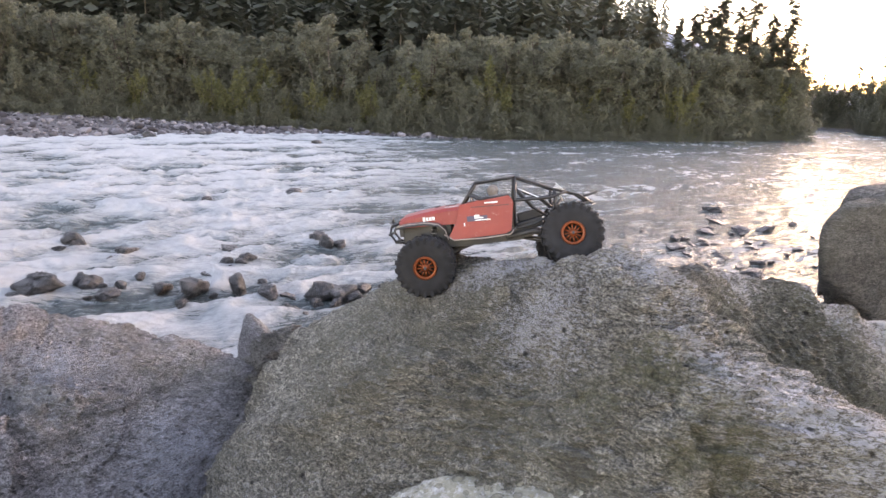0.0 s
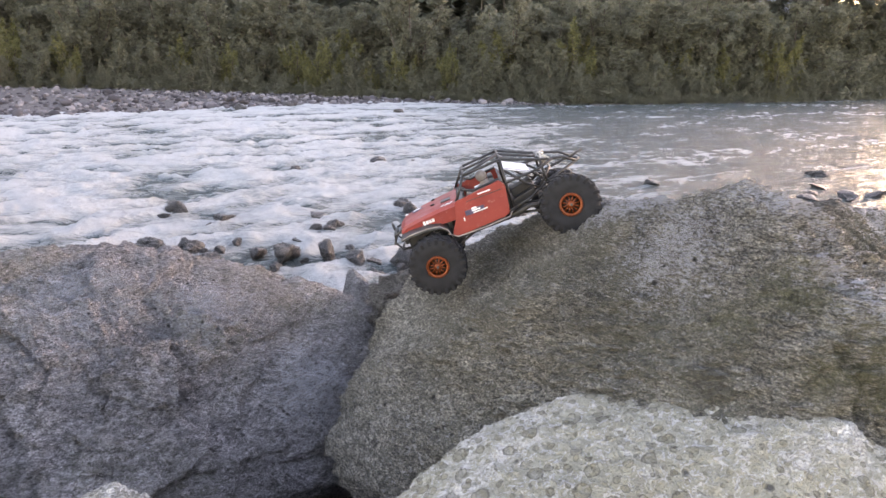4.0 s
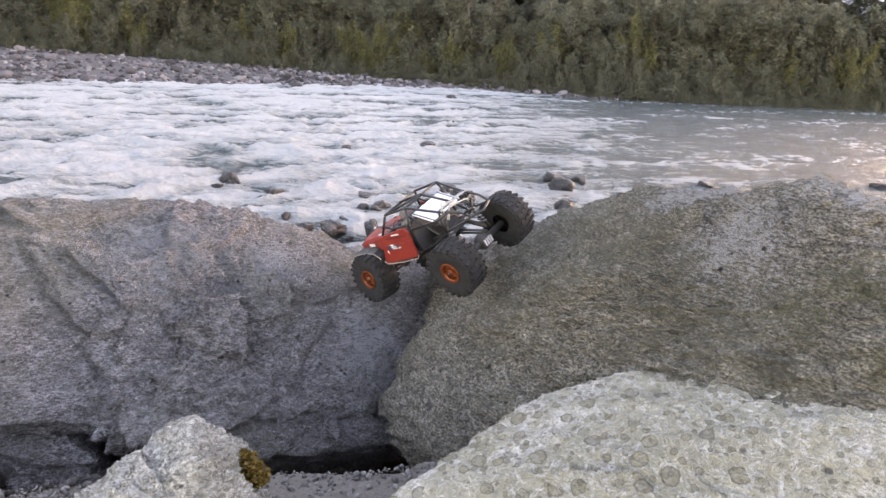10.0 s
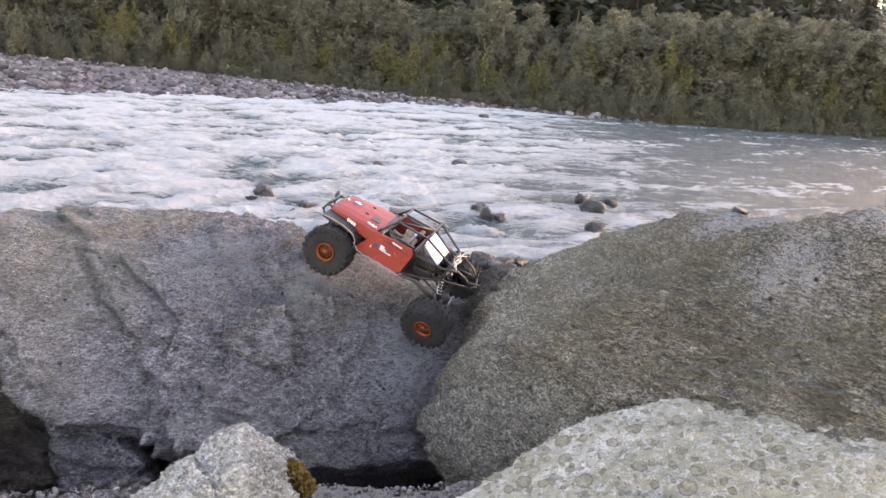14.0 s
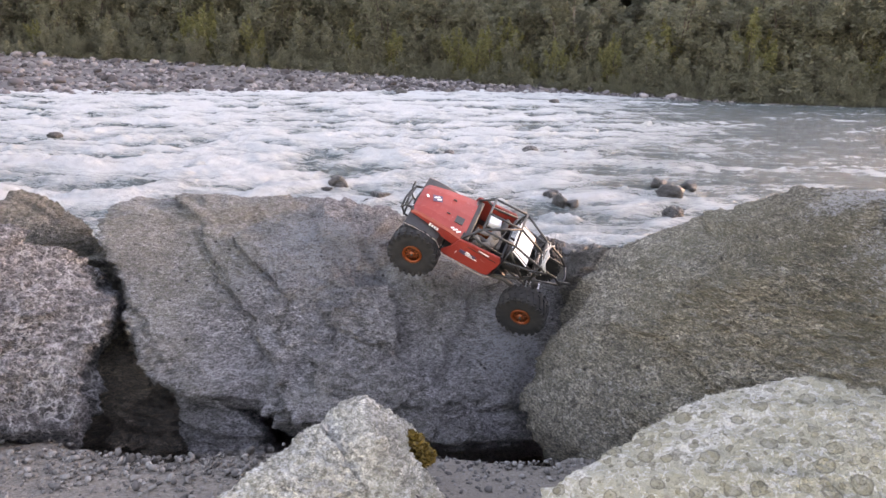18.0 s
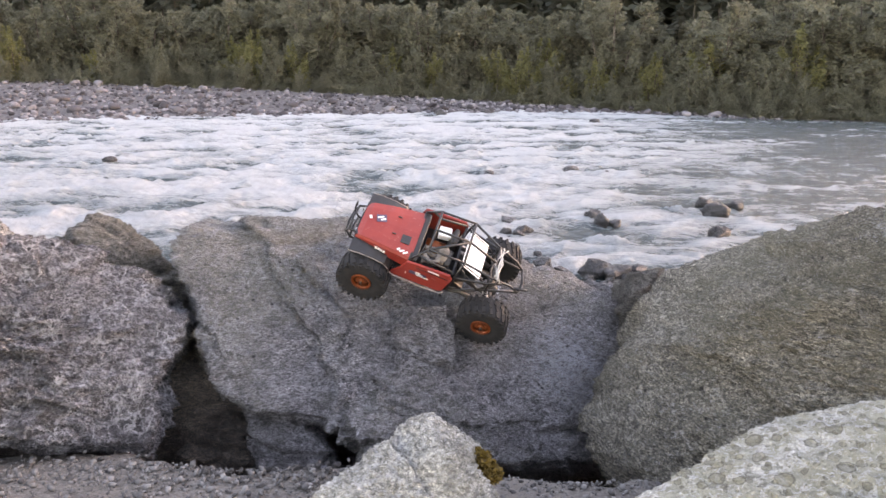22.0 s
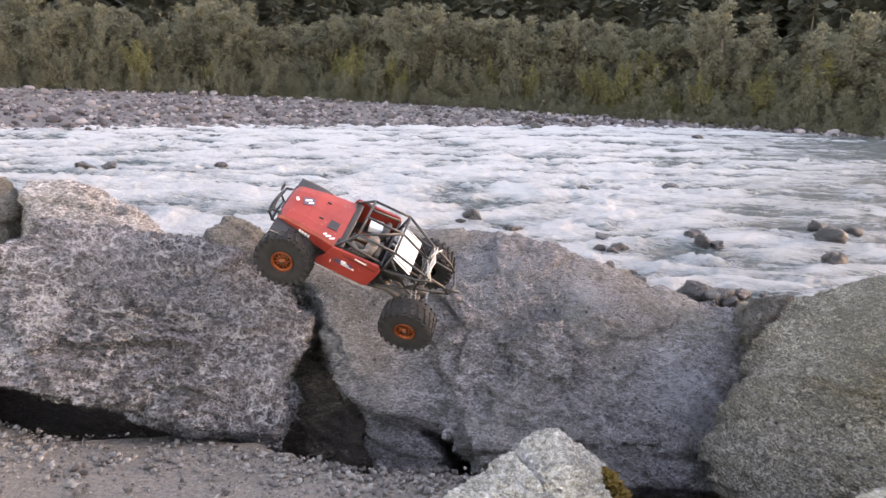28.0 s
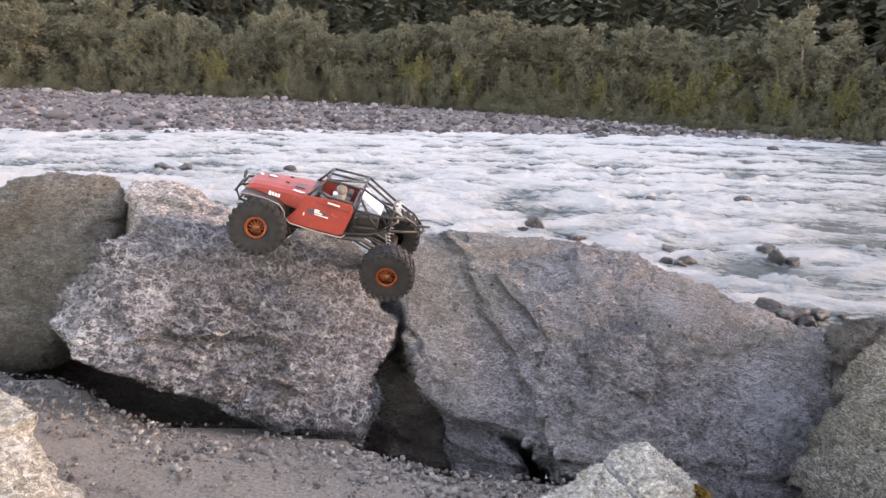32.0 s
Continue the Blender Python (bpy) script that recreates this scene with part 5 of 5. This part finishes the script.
def row(start, end, step, back, jitter):
    az = start
    while az < end:
        rw, bar = far_bank(az)
        r = rw + bar * float(np.interp(az, [2, 22], [1.0, 0.45])) + back + g.uniform(-jitter, jitter)
        a = az + g.uniform(-0.4, 0.4)
        yield az, r * math.sin(radians(a)), r * math.cos(radians(a))
        az += step * 80 / rw * g.uniform(0.8, 1.25)


for back, step, lo, hi in ((0.3, 1.35, 0.35, 0.85), (3.2, 1.6, 0.6, 1.3), (8, 2.0, 0.95, 1.75)):
    for az, x, y in row(-64, 70, step, back, 1.6):
        if 49.5 < az < 54.5:
            continue
        pick = g.random()
        size = g.uniform(lo, hi) * (1.15 if az > 15 else 1.0)
        if pick < 0.12 and back > 1 or (-8 < az < 14 and back > 3 and pick < 0.45):
            plant("willow_bush", g.choice(LIGHT), x, y, size * 0.95, g.uniform(0, 360), "yellow-green willow bush on the far bank", "bush", "bank bushes")
        else:
            plant("alder_bush", g.choice(BUSH), x, y, size, g.uniform(0, 360), "dull green alder bush on the far bank", "bush", "bank bushes")
for back, step in ((13, 2.4), (19, 2.6), (26, 3.0)):
    for az, x, y in row(-66, 70, step, back, 3):
        if 49 < az < 55:
            continue
        plant("alder_tree", g.choice(TREE), x, y, g.uniform(1.05, 1.7), g.uniform(0, 360), "grey-green broadleaved tree in the bank woods", "tree", "bank trees")
for back, step, lo, hi in ((22, 5.0, 0.6, 0.9), (32, 3.2, 0.8, 1.15), (42, 2.8, 0.9, 1.3)):
    for az, x, y in row(-66, 72, step, back, 4):
        if 48.5 < az < 55.5:
            continue
        lean_in = 1.0 if az < 30 else 1.15
        plant("fir_tree", g.choice(FIR), x, y, g.uniform(lo, hi) * lean_in, g.uniform(0, 360), "dark conifer in the valley woods", "tree", "conifers")
# tall firs on the point where the river bends
for az, r, s in ((44.0, 130, 1.25), (46.2, 138, 1.4), (47.6, 143, 1.15), (48.8, 146, 1.35), (49.4, 150, 0.95), (42.0, 124, 1.05), (53.0, 246, 0.75), (53.8, 244, 0.95), (54.6, 240, 0.8), (56, 215, 0.8), (57.5, 212, 0.95), (59, 208, 0.85), (61, 205, 1.0), (63, 200, 0.9), (51.6, 252, 0.85), (52.2, 250, 0.7)):
    plant("fir_tree", g.choice(FIR), r * math.sin(radians(az)), r * math.cos(radians(az)), s, g.uniform(0, 360), "tall dark conifer where the river bends", "tree", "conifers")


SCRUB = [broadleaf(40 + k, 1.7, 2.0, M["alder"], 0.10, 620, 6, 1.0) for k in range(4)]
spots = []
for az, x, y in row(-64, 68, 0.30, -0.9, 1.0):        # low growth along the foot of the bushes
    if 49.5 < az < 54.5:
        continue
    s = g.uniform(0.5, 1.25)
    spots.append((pose(x, y, float(ground_level(np.array(x), np.array(y))) - 0.1, 0, 0, g.uniform(0, 360)) @ Matrix.Diagonal((s, s, s * g.uniform(0.7, 1.3), 1)), g.randrange(4)))
tagged(new("bank_scrub", many("bank_scrub", [p[1] for p in SCRUB], spots, M["alder"])), "low grey-green scrub along the far bank", "scrub", kind="stuff")


# far wooded slope: conifers in one joined mesh
def far_wood():
    def small(seed):
        q = random.Random(seed)
        vs, fs = [], []
        for k in range(46):
            f = k / 46
            ang, z = q.uniform(0, 6.28), 20 * (0.08 + 0.92 * f)
            d = Vector((math.cos(ang), math.sin(ang), 0))
            reach = 4.0 * (1 - f) ** 0.8 * q.uniform(0.6, 1.2) + 0.3
            side = Vector((-d.y, d.x, 0)) * (0.25 + 0.22 * reach)
            n = len(vs)
            vs += [Vector((0, 0, z)), Vector((0, 0, z - 0.6)) + d * reach * 0.6 + side, Vector((0, 0, z - reach * 0.42)) + d * reach, Vector((0, 0, z - 0.6)) + d * reach * 0.6 - side]
            fs += [(n, n + 1, n + 2), (n, n + 2, n + 3)]
        return mesh_from("far_fir", vs, fs, M["needle"])

    kinds = [small(300 + k) for k in range(5)]
    q = random.Random(4)
    at = []
    for _ in range(2200):
        az = q.uniform(-70, 40)
        rw, bar = far_bank(az)
        r = rw + bar + q.uniform(46, 150)
        x, y = r * math.sin(radians(az)), r * math.cos(radians(az))
        s = q.uniform(0.8, 1.7)
        at.append((pose(x, y, float(ground_level(np.array(x), np.array(y))) - 0.3, 0, 0, q.uniform(0, 360)) @ Matrix.Diagonal((s, s, s, 1)), q.randrange(5)))
    tagged(new("far_woods", many("far_woods", kinds, at, M["needle"])), "dark conifer forest on the valley side", "forest", kind="stuff")


far_wood()


def mountains():
    """Blue-grey ridge far up the valley."""
    k = Mat("distant_rock", 0.95)
    k.colour(k.ramp(k.noise(0.01, 6), [(0.3, (0.20, 0.22, 0.27)), (0.7, (0.34, 0.36, 0.42))]))
    n, m = 120, 14
    co = []
    for j in range(m):
        f = j / (m - 1)
        for i in range(n):
            az = radians(-40 + 130 * i / (n - 1))
            top = 330 + 190 * noise.fractal(Vector((az * 3.1, 2.7, 0)), 1.0, 2.0, 6) + 70 * math.exp(-((math.degrees(az) - 32) / 7) ** 2) - 260 * math.exp(-((math.degrees(az) - 55) / 10) ** 2)
            r = 2300 + 900 * f
            co.append((r * math.sin(az), r * math.cos(az), -20 + top * f + 30 * f * noise.noise(Vector((az * 40, f * 6, 1)))))
    tagged(new("backdrop", grid_mesh("mountains", np.array(co), n, m, k.m)), "distant blue-grey mountain ridge", "mountains", kind="structure")


mountains()

for az, r, s in ((40, 118, 1.5), (42.5, 124, 1.7), (44.5, 130, 1.6), (46.5, 136, 1.75), (48, 141, 1.5), (49.2, 145, 1.2), (38, 114, 1.5), (36, 112, 1.6), (33.5, 110, 1.5), (54.5, 236, 1.4), (56, 212, 1.2), (58, 205, 1.3), (60, 200, 1.4), (53, 244, 1.2), (62, 195, 1.3), (50.5, 250, 1.5), (51.5, 248, 1.3), (52.4, 246, 1.6), (55.2, 226, 1.3), (57, 208, 1.5), (59, 203, 1.2), (61, 197, 1.5), (63.5, 190, 1.3)):
    plant("alder_tree", g.choice(TREE), r * math.sin(radians(az)), r * math.cos(radians(az)), s, g.uniform(0, 360), "dense broadleaved tree on the wooded point", "tree", "bank trees")

for k in range(15):
    az = 33.5 + 1.15 * k
    rw, bar = far_bank(az)
    r = rw + bar + g.uniform(12, 20)
    plant("alder_tree", g.choice(TREE), r * math.sin(radians(az)), r * math.cos(radians(az)), g.uniform(1.25, 1.5), g.uniform(0, 360), "dense broadleaved tree on the wooded point", "tree", "bank trees")
    if az > 40:
        r += g.uniform(2, 8)
        plant("fir_tree", g.choice(FIR), r * math.sin(radians(az + 0.5)), r * math.cos(radians(az + 0.5)), g.uniform(0.95, 1.25), g.uniform(0, 360), "tall dark conifer where the river bends", "tree", "conifers")

# ---- loose stones on the track ----
g = random.Random(21)


def track_spot():
    while True:
        x, y = g.uniform(-2.1, 0.45), g.uniform(0.35, 1.25)
        if y > 0.95 or x < -0.3 or g.random() < 0.3:
            return x, y, float(ground_level(np.array(x), np.array(y)))


for k in range(260):
    x, y, z = track_spot()
    if k % 3 == 0:
        x, y = g.gauss(-0.42, 0.10), g.gauss(1.14, 0.05)
        z = float(ground_level(np.array(x), np.array(y)))
    w = g.choice((0.014, 0.018, 0.024, 0.032)) * g.uniform(0.8, 1.2)
    ob = new("pebble", PEBBLES[k % 6])
    ob.matrix_world = pose(x, y, z + 0.18 * w, g.uniform(-30, 30), g.uniform(-30, 30), g.uniform(0, 360)) @ Matrix.Diagonal((w, w, w, 1))
    tagged(ob, "pale grey broken stone on the gravel track", "stone", "track stones")
spots = []
for k in range(9000):
    x, y, z = track_spot()
    w = g.uniform(0.004, 0.010) if k % 5 else g.uniform(0.010, 0.022)
    if k % 3 == 0:                                      # rubble gathers against the feet of the boulders
        y = min(1.25, 1.12 - 0.30 * abs(g.gauss(0, 0.35)) - (0.12 if x < -0.95 else 0.0))
        z = float(ground_level(np.array(x), np.array(y)))
        w *= 1.5
    spots.append((pose(x, y, z + 0.22 * w, g.uniform(-40, 40), g.uniform(-40, 40), g.uniform(0, 360)) @ Matrix.Diagonal((w, w * g.uniform(0.6, 1.0), w * g.uniform(0.5, 1.0), 1)), k % 6))
tagged(new("gravel", many("gravel", PEBBLES, spots, M["pebble"])), "fine grey gravel of the track", "gravel", kind="stuff")
for x, y, z, w in ((-0.369, 1.366, -0.052, 0.022), (0.360, 1.700, -0.070, 0.018), (-0.108, 1.505, -0.05, 0.012)):
    ob = new("pebble", PEBBLES[2])
    ob.matrix_world = pose(x, y, z, 20, 10, 40) @ Matrix.Diagonal((w, w, w, 1))
    tagged(ob, "whitish pebble lodged on the slab", "stone", "track stones")


def moss():
    m = leaf_mat("brown_moss", (0.10, 0.065, 0.015), (0.26, 0.17, 0.04))
    vs, fs = leaf_cloud(g, [(Vector((0, 0, 0)), 0.022), (Vector((0.016, -0.012, -0.012)), 0.018), (Vector((-0.012, 0.012, 0.006)), 0.014)], 0.006, 1400)
    ob = new("moss_tuft", mesh_from("moss_tuft", vs, fs, m))
    ob.location = (-0.002, 0.955, 0.075)
    tagged(ob, "golden-brown tuft of moss on the pale rock", "moss")


moss()


# ---- standing waves in the rapids ----
def wave_mesh(seed):
    q = random.Random(seed)
    n, m = 26, 14
    co = []
    for j in range(m):
        v = 2 * j / (m - 1) - 1
        for i in range(n):
            u = 2 * i / (n - 1) - 1
            f = max(0.0, 1 - u * u) * max(0.0, 1 - v * v)
            co.append((0.75 * u, 0.5 * v, 0.30 * f ** 1.1 * (0.75 + 0.6 * noise.fractal(Vector((u * 2.3, v * 2.3, seed)), 0.9, 2.0, 4)) - 0.14))
    me = grid_mesh("wave", np.array(co), n, m, M["water"])
    me.attributes.new("foam", "FLOAT", "POINT").data.foreach_set("value", [min(1.0, max(0.0, 0.25 + 3.4 * (c[2] + 0.05))) for c in co])
    return me


WAVE_MESHES = [wave_mesh(k) for k in range(6)]
WAVES = []
q = random.Random(31)
while len(WAVES) < 80:
    y = q.uniform(15, 60)
    x = q.uniform(-0.85 * y, 0.34 * y + 3)
    if any(abs(x - a) < 1.2 and abs(y - b) < 1.2 for a, b, _ in RIVER_ROCKS):
        continue
    ob = new("wave", WAVE_MESHES[len(WAVES) % 6])
    s = q.uniform(0.9, 1.7) * (0.8 + y / 80)
    ob.scale = (s * 1.2, s, s * q.uniform(0.7, 1.1))
    tagged(ob, "white breaking wave in the rapids", "wave", "breaking waves")
    WAVES.append((ob, x, y, q.uniform(-25, 25), q.uniform(0, 6.28), q.uniform(0.5, 0.9)))

# ---- what moves ----
RIDE = [
    # seconds, place, roll, pitch, yaw, front axle: lean, rise, rear axle: lean, rise
    (0, 0.966, 1.439, 0.468, 8.0, 10.5, 155.2, -4.3, 0.0, 11.0, -0.0),
    (0.5, 0.93, 1.465, 0.462, 7.3, 18.4, 154.1, -1.4, 0.0, 7.1, -0.0),
    (1, 0.872, 1.492, 0.45, 5.0, 21.9, 155.1, -0.0, 0.0, 5.2, -0.0),
    (1.5, 0.806, 1.507, 0.433, 2.2, 23.2, 157.3, 1.7, 0.0, 1.8, -0.0),
    (2, 0.757, 1.517, 0.411, -0.5, 26.6, 159.9, 2.9, 0.0, -0.5, -0.0),
    (2.5, 0.728, 1.522, 0.392, -1.3, 27.6, 162.7, 3.3, 0.0, 2.3, -0.0),
    (3, 0.701, 1.521, 0.378, -1.4, 29.0, 165.4, 4.5, 0.0, 5.2, -0.0),
    (3.5, 0.708, 1.512, 0.385, -1.2, 26.5, 164.8, 2.4, 0.0, 6.6, -0.0),
    (5.5, 0.61, 1.483, 0.344, 2.1, 22.6, 165.5, -1.6, 0.0, 11.7, -0.0),
    (6, 0.574, 1.493, 0.321, 3.7, 28.0, 159.8, -0.1, 0.002, 11.8, -0.0),
    (6.5, 0.497, 1.515, 0.215, -2.4, 43.8, 139.7, 3.3, 0.008, 4.7, -0.0),
    (7, 0.482, 1.541, 0.182, -12.0, 48.6, 136.5, 4.9, 0.01, -2.6, -0.0),
    (7.5, 0.475, 1.562, 0.194, -15.6, 46.6, 138.9, 2.9, 0.01, -3.5, -0.0),
    (8, 0.464, 1.572, 0.189, -11.2, 40.7, 136.6, 2.4, 0.01, -3.2, -0.0),
    (8.5, 0.447, 1.581, 0.2, -14.4, 34.3, 131.4, 3.7, 0.008, -1.9, -0.0),
    (9, 0.447, 1.589, 0.214, -19.7, 32.2, 125.6, 7.0, 0.002, -0.7, -0.0),
    (9.5, 0.433, 1.595, 0.222, -22.1, 28.5, 123.3, 9.6, 0.0, 0.2, -0.0),
    (10, 0.412, 1.608, 0.228, -25.0, 23.9, 121.8, 10.8, 0.0, 0.6, -0.0),
    (10.5, 0.377, 1.621, 0.225, -23.0, 19.2, 123.7, 11.1, 0.0, 0.5, -0.0),
    (11, 0.348, 1.644, 0.222, -20.4, 13.0, 126.4, 11.8, 0.0, 0.5, -0.0),
    (11.5, 0.328, 1.682, 0.217, -19.6, 7.4, 128.8, 10.3, 0.0, -2.7, -0.002),
    (12, 0.304, 1.723, 0.207, -18.1, 1.1, 132.9, 9.0, 0.0, -5.6, -0.006),
    (12.5, 0.268, 1.739, 0.198, -15.0, -13.0, 146.9, 7.1, 0.0, -16.0, -0.004),
    (13, 0.238, 1.75, 0.169, -11.4, -27.8, 161.9, 7.7, 0.0, -22.9, -0.008),
    (13.5, 0.212, 1.754, 0.175, -8.3, -27.0, 162.1, 5.9, 0.0, -20.7, -0.008),
    (14, 0.185, 1.755, 0.186, -5.5, -23.1, 158.9, 3.0, 0.0, -18.9, -0.004),
    (14.5, 0.153, 1.759, 0.193, -6.3, -19.9, 162.0, 5.8, 0.0, -17.7, -0.008),
    (15, 0.133, 1.76, 0.196, -6.5, -18.6, 163.5, 9.0, 0.0, -16.4, -0.01),
    (15.5, 0.129, 1.754, 0.202, -7.5, -19.2, 164.6, 8.7, 0.0, -16.3, -0.01),
    (17.5, 0.134, 1.706, 0.194, -27.2, -25.7, 169.8, 12.3, 0.0, 2.8, -0.0),
    (18, 0.145, 1.687, 0.186, -28.9, -25.1, 171.8, 11.4, 0.0, 3.7, -0.0),
    (18.5, 0.143, 1.684, 0.187, -29.2, -24.9, 175.8, 10.9, 0.0, 1.4, -0.0),
    (19, 0.122, 1.694, 0.188, -29.1, -24.3, 180.1, 11.6, 0.0, 0.4, -0.0),
    (19.5, 0.085, 1.706, 0.198, -27.7, -22.3, 178.5, 11.5, 0.0, 3.0, -0.0),
    (20, 0.045, 1.712, 0.198, -22.5, -21.4, 176.9, 11.0, 0.0, 4.6, -0.0),
    (20.5, 0.015, 1.698, 0.215, -30.3, -21.4, 176.3, 11.5, 0.0, 6.1, -0.0),
    (21, -0.028, 1.674, 0.216, -34.3, -19.7, 175.3, 11.8, 0.0, 7.9, -0.0),
    (21.5, -0.083, 1.645, 0.221, -36.9, -19.1, 177.5, 9.5, 0.0, 7.3, -0.0),
    (22, -0.137, 1.618, 0.226, -38.7, -20.3, 179.8, 7.8, 0.0, 6.6, -0.0),
    (22.5, -0.186, 1.599, 0.237, -38.9, -20.4, 180.1, 8.9, 0.0, 5.8, -0.0),
    (23, -0.243, 1.588, 0.252, -39.0, -20.1, 179.8, 9.8, 0.0, 5.0, -0.0),
    (23.5, -0.303, 1.58, 0.262, -39.1, -20.1, 180.7, 11.3, 0.0, 3.5, -0.0),
    (24, -0.362, 1.571, 0.261, -39.1, -17.8, 182.1, 11.3, 0.0, 2.6, -0.0),
    (24.5, -0.421, 1.563, 0.263, -37.9, -15.6, 179.9, 8.3, 0.0, 0.9, -0.002),
    (25, -0.469, 1.551, 0.259, -35.4, -12.7, 175.5, 7.2, 0.0, 0.1, -0.006),
    (25.5, -0.522, 1.53, 0.252, -36.5, -15.2, 181.4, 8.1, 0.0, -0.1, -0.002),
    (27.5, -0.604, 1.434, 0.302, -33.3, -24.7, 187.3, 15.6, 0.0, -0.4, -0.0),
    (28, -0.611, 1.422, 0.298, -31.6, -26.0, 190.9, 16.2, 0.0, 1.4, -0.0),
    (28.5, -0.626, 1.414, 0.303, -32.5, -28.6, 190.6, 14.0, 0.0, 2.8, -0.002),
    (29, -0.659, 1.409, 0.315, -31.9, -27.0, 190.1, 16.3, 0.0, -1.4, -0.006),
    (29.5, -0.693, 1.405, 0.324, -34.7, -29.3, 190.0, 17.3, 0.0, 0.0, -0.002),
    (30, -0.733, 1.396, 0.331, -30.8, -28.9, 192.7, 19.6, 0.0, -1.8, -0.0),
    (30.5, -0.785, 1.384, 0.345, -19.5, -25.5, 194.2, 17.8, 0.0, -4.4, -0.0),
    (31, -0.837, 1.381, 0.343, -6.4, -21.2, 198.6, 15.2, 0.0, -8.4, -0.0),
    (31.5, -0.89, 1.378, 0.347, -3.6, -22.7, 200.4, 13.2, 0.0, -3.6, -0.0),
    (32, -0.911, 1.38, 0.366, -5.1, -14.3, 198.7, 8.9, 0.0, -8.1, -0.0),
]


def motions():
    """The crawler climbs from the olive boulder down into the gap, over the grey slab and onto the flecked boulder."""
    times = sorted({r[0] for r in RIDE} | {round(0.25 * k, 2) for k in range(129)})
    ride = np.array(RIDE)

    def at(t):
        return [float(np.interp(t, ride[:, 0], ride[:, c])) for c in range(1, 11)]

    body, axles, wheels, travel, last = [], {"front": [], "rear": []}, [[] for _ in WHEELS], 0.0, None
    for t in [r[0] for r in RIDE]:
        v = at(t)
        body.append((t, pose(*v[:3], *v[3:6])))
    for t in times:
        v = at(t)
        here = pose(*v[:3], *v[3:6])
        if last is not None:
            step = here.translation - last.translation
            ahead = here.to_3x3() @ Vector((1, 0, 0))
            travel += math.copysign(min(step.length, 0.09), step.dot(ahead)) if step.length > 0.004 else 0.0
        last = here
        spin = math.degrees(travel / RADIUS)
        lean = {"front": (v[6], v[7]), "rear": (v[8], v[9])}
        for end, x in (("front", FRONT), ("rear", REAR)):
            axles[end].append((t, pose(x, 0, lean[end][1], lean[end][0], 0, 0)))
        for rows, (hold, end, s, x) in zip(wheels, WHEELS):
            rows.append((t, pose(x, 0, lean[end][1], lean[end][0], 0, 0) @ pose(0, s * HALF, 0, 0, spin, 0)))
    for ob, x, y, turn, phase, rate in WAVES:      # breakers that surge and sink in place
        walk(ob, [(t, pose(x + 0.35 * math.sin(rate * 2.2 * t + phase), y + 0.12 * math.sin(rate * 1.3 * t), WATER + 0.03 + 0.07 * math.sin(rate * 3.1 * t + 2 * phase), 0, 2 * math.sin(rate * 2.6 * t + phase), turn))
                  for t in (0.8 * k for k in range(41))])
    walk(car, body)
    for end in axles:
        walk(AXLES[end], axles[end])
    for rows, (hold, *_) in zip(wheels, WHEELS):
        walk(hold, rows)


motions()
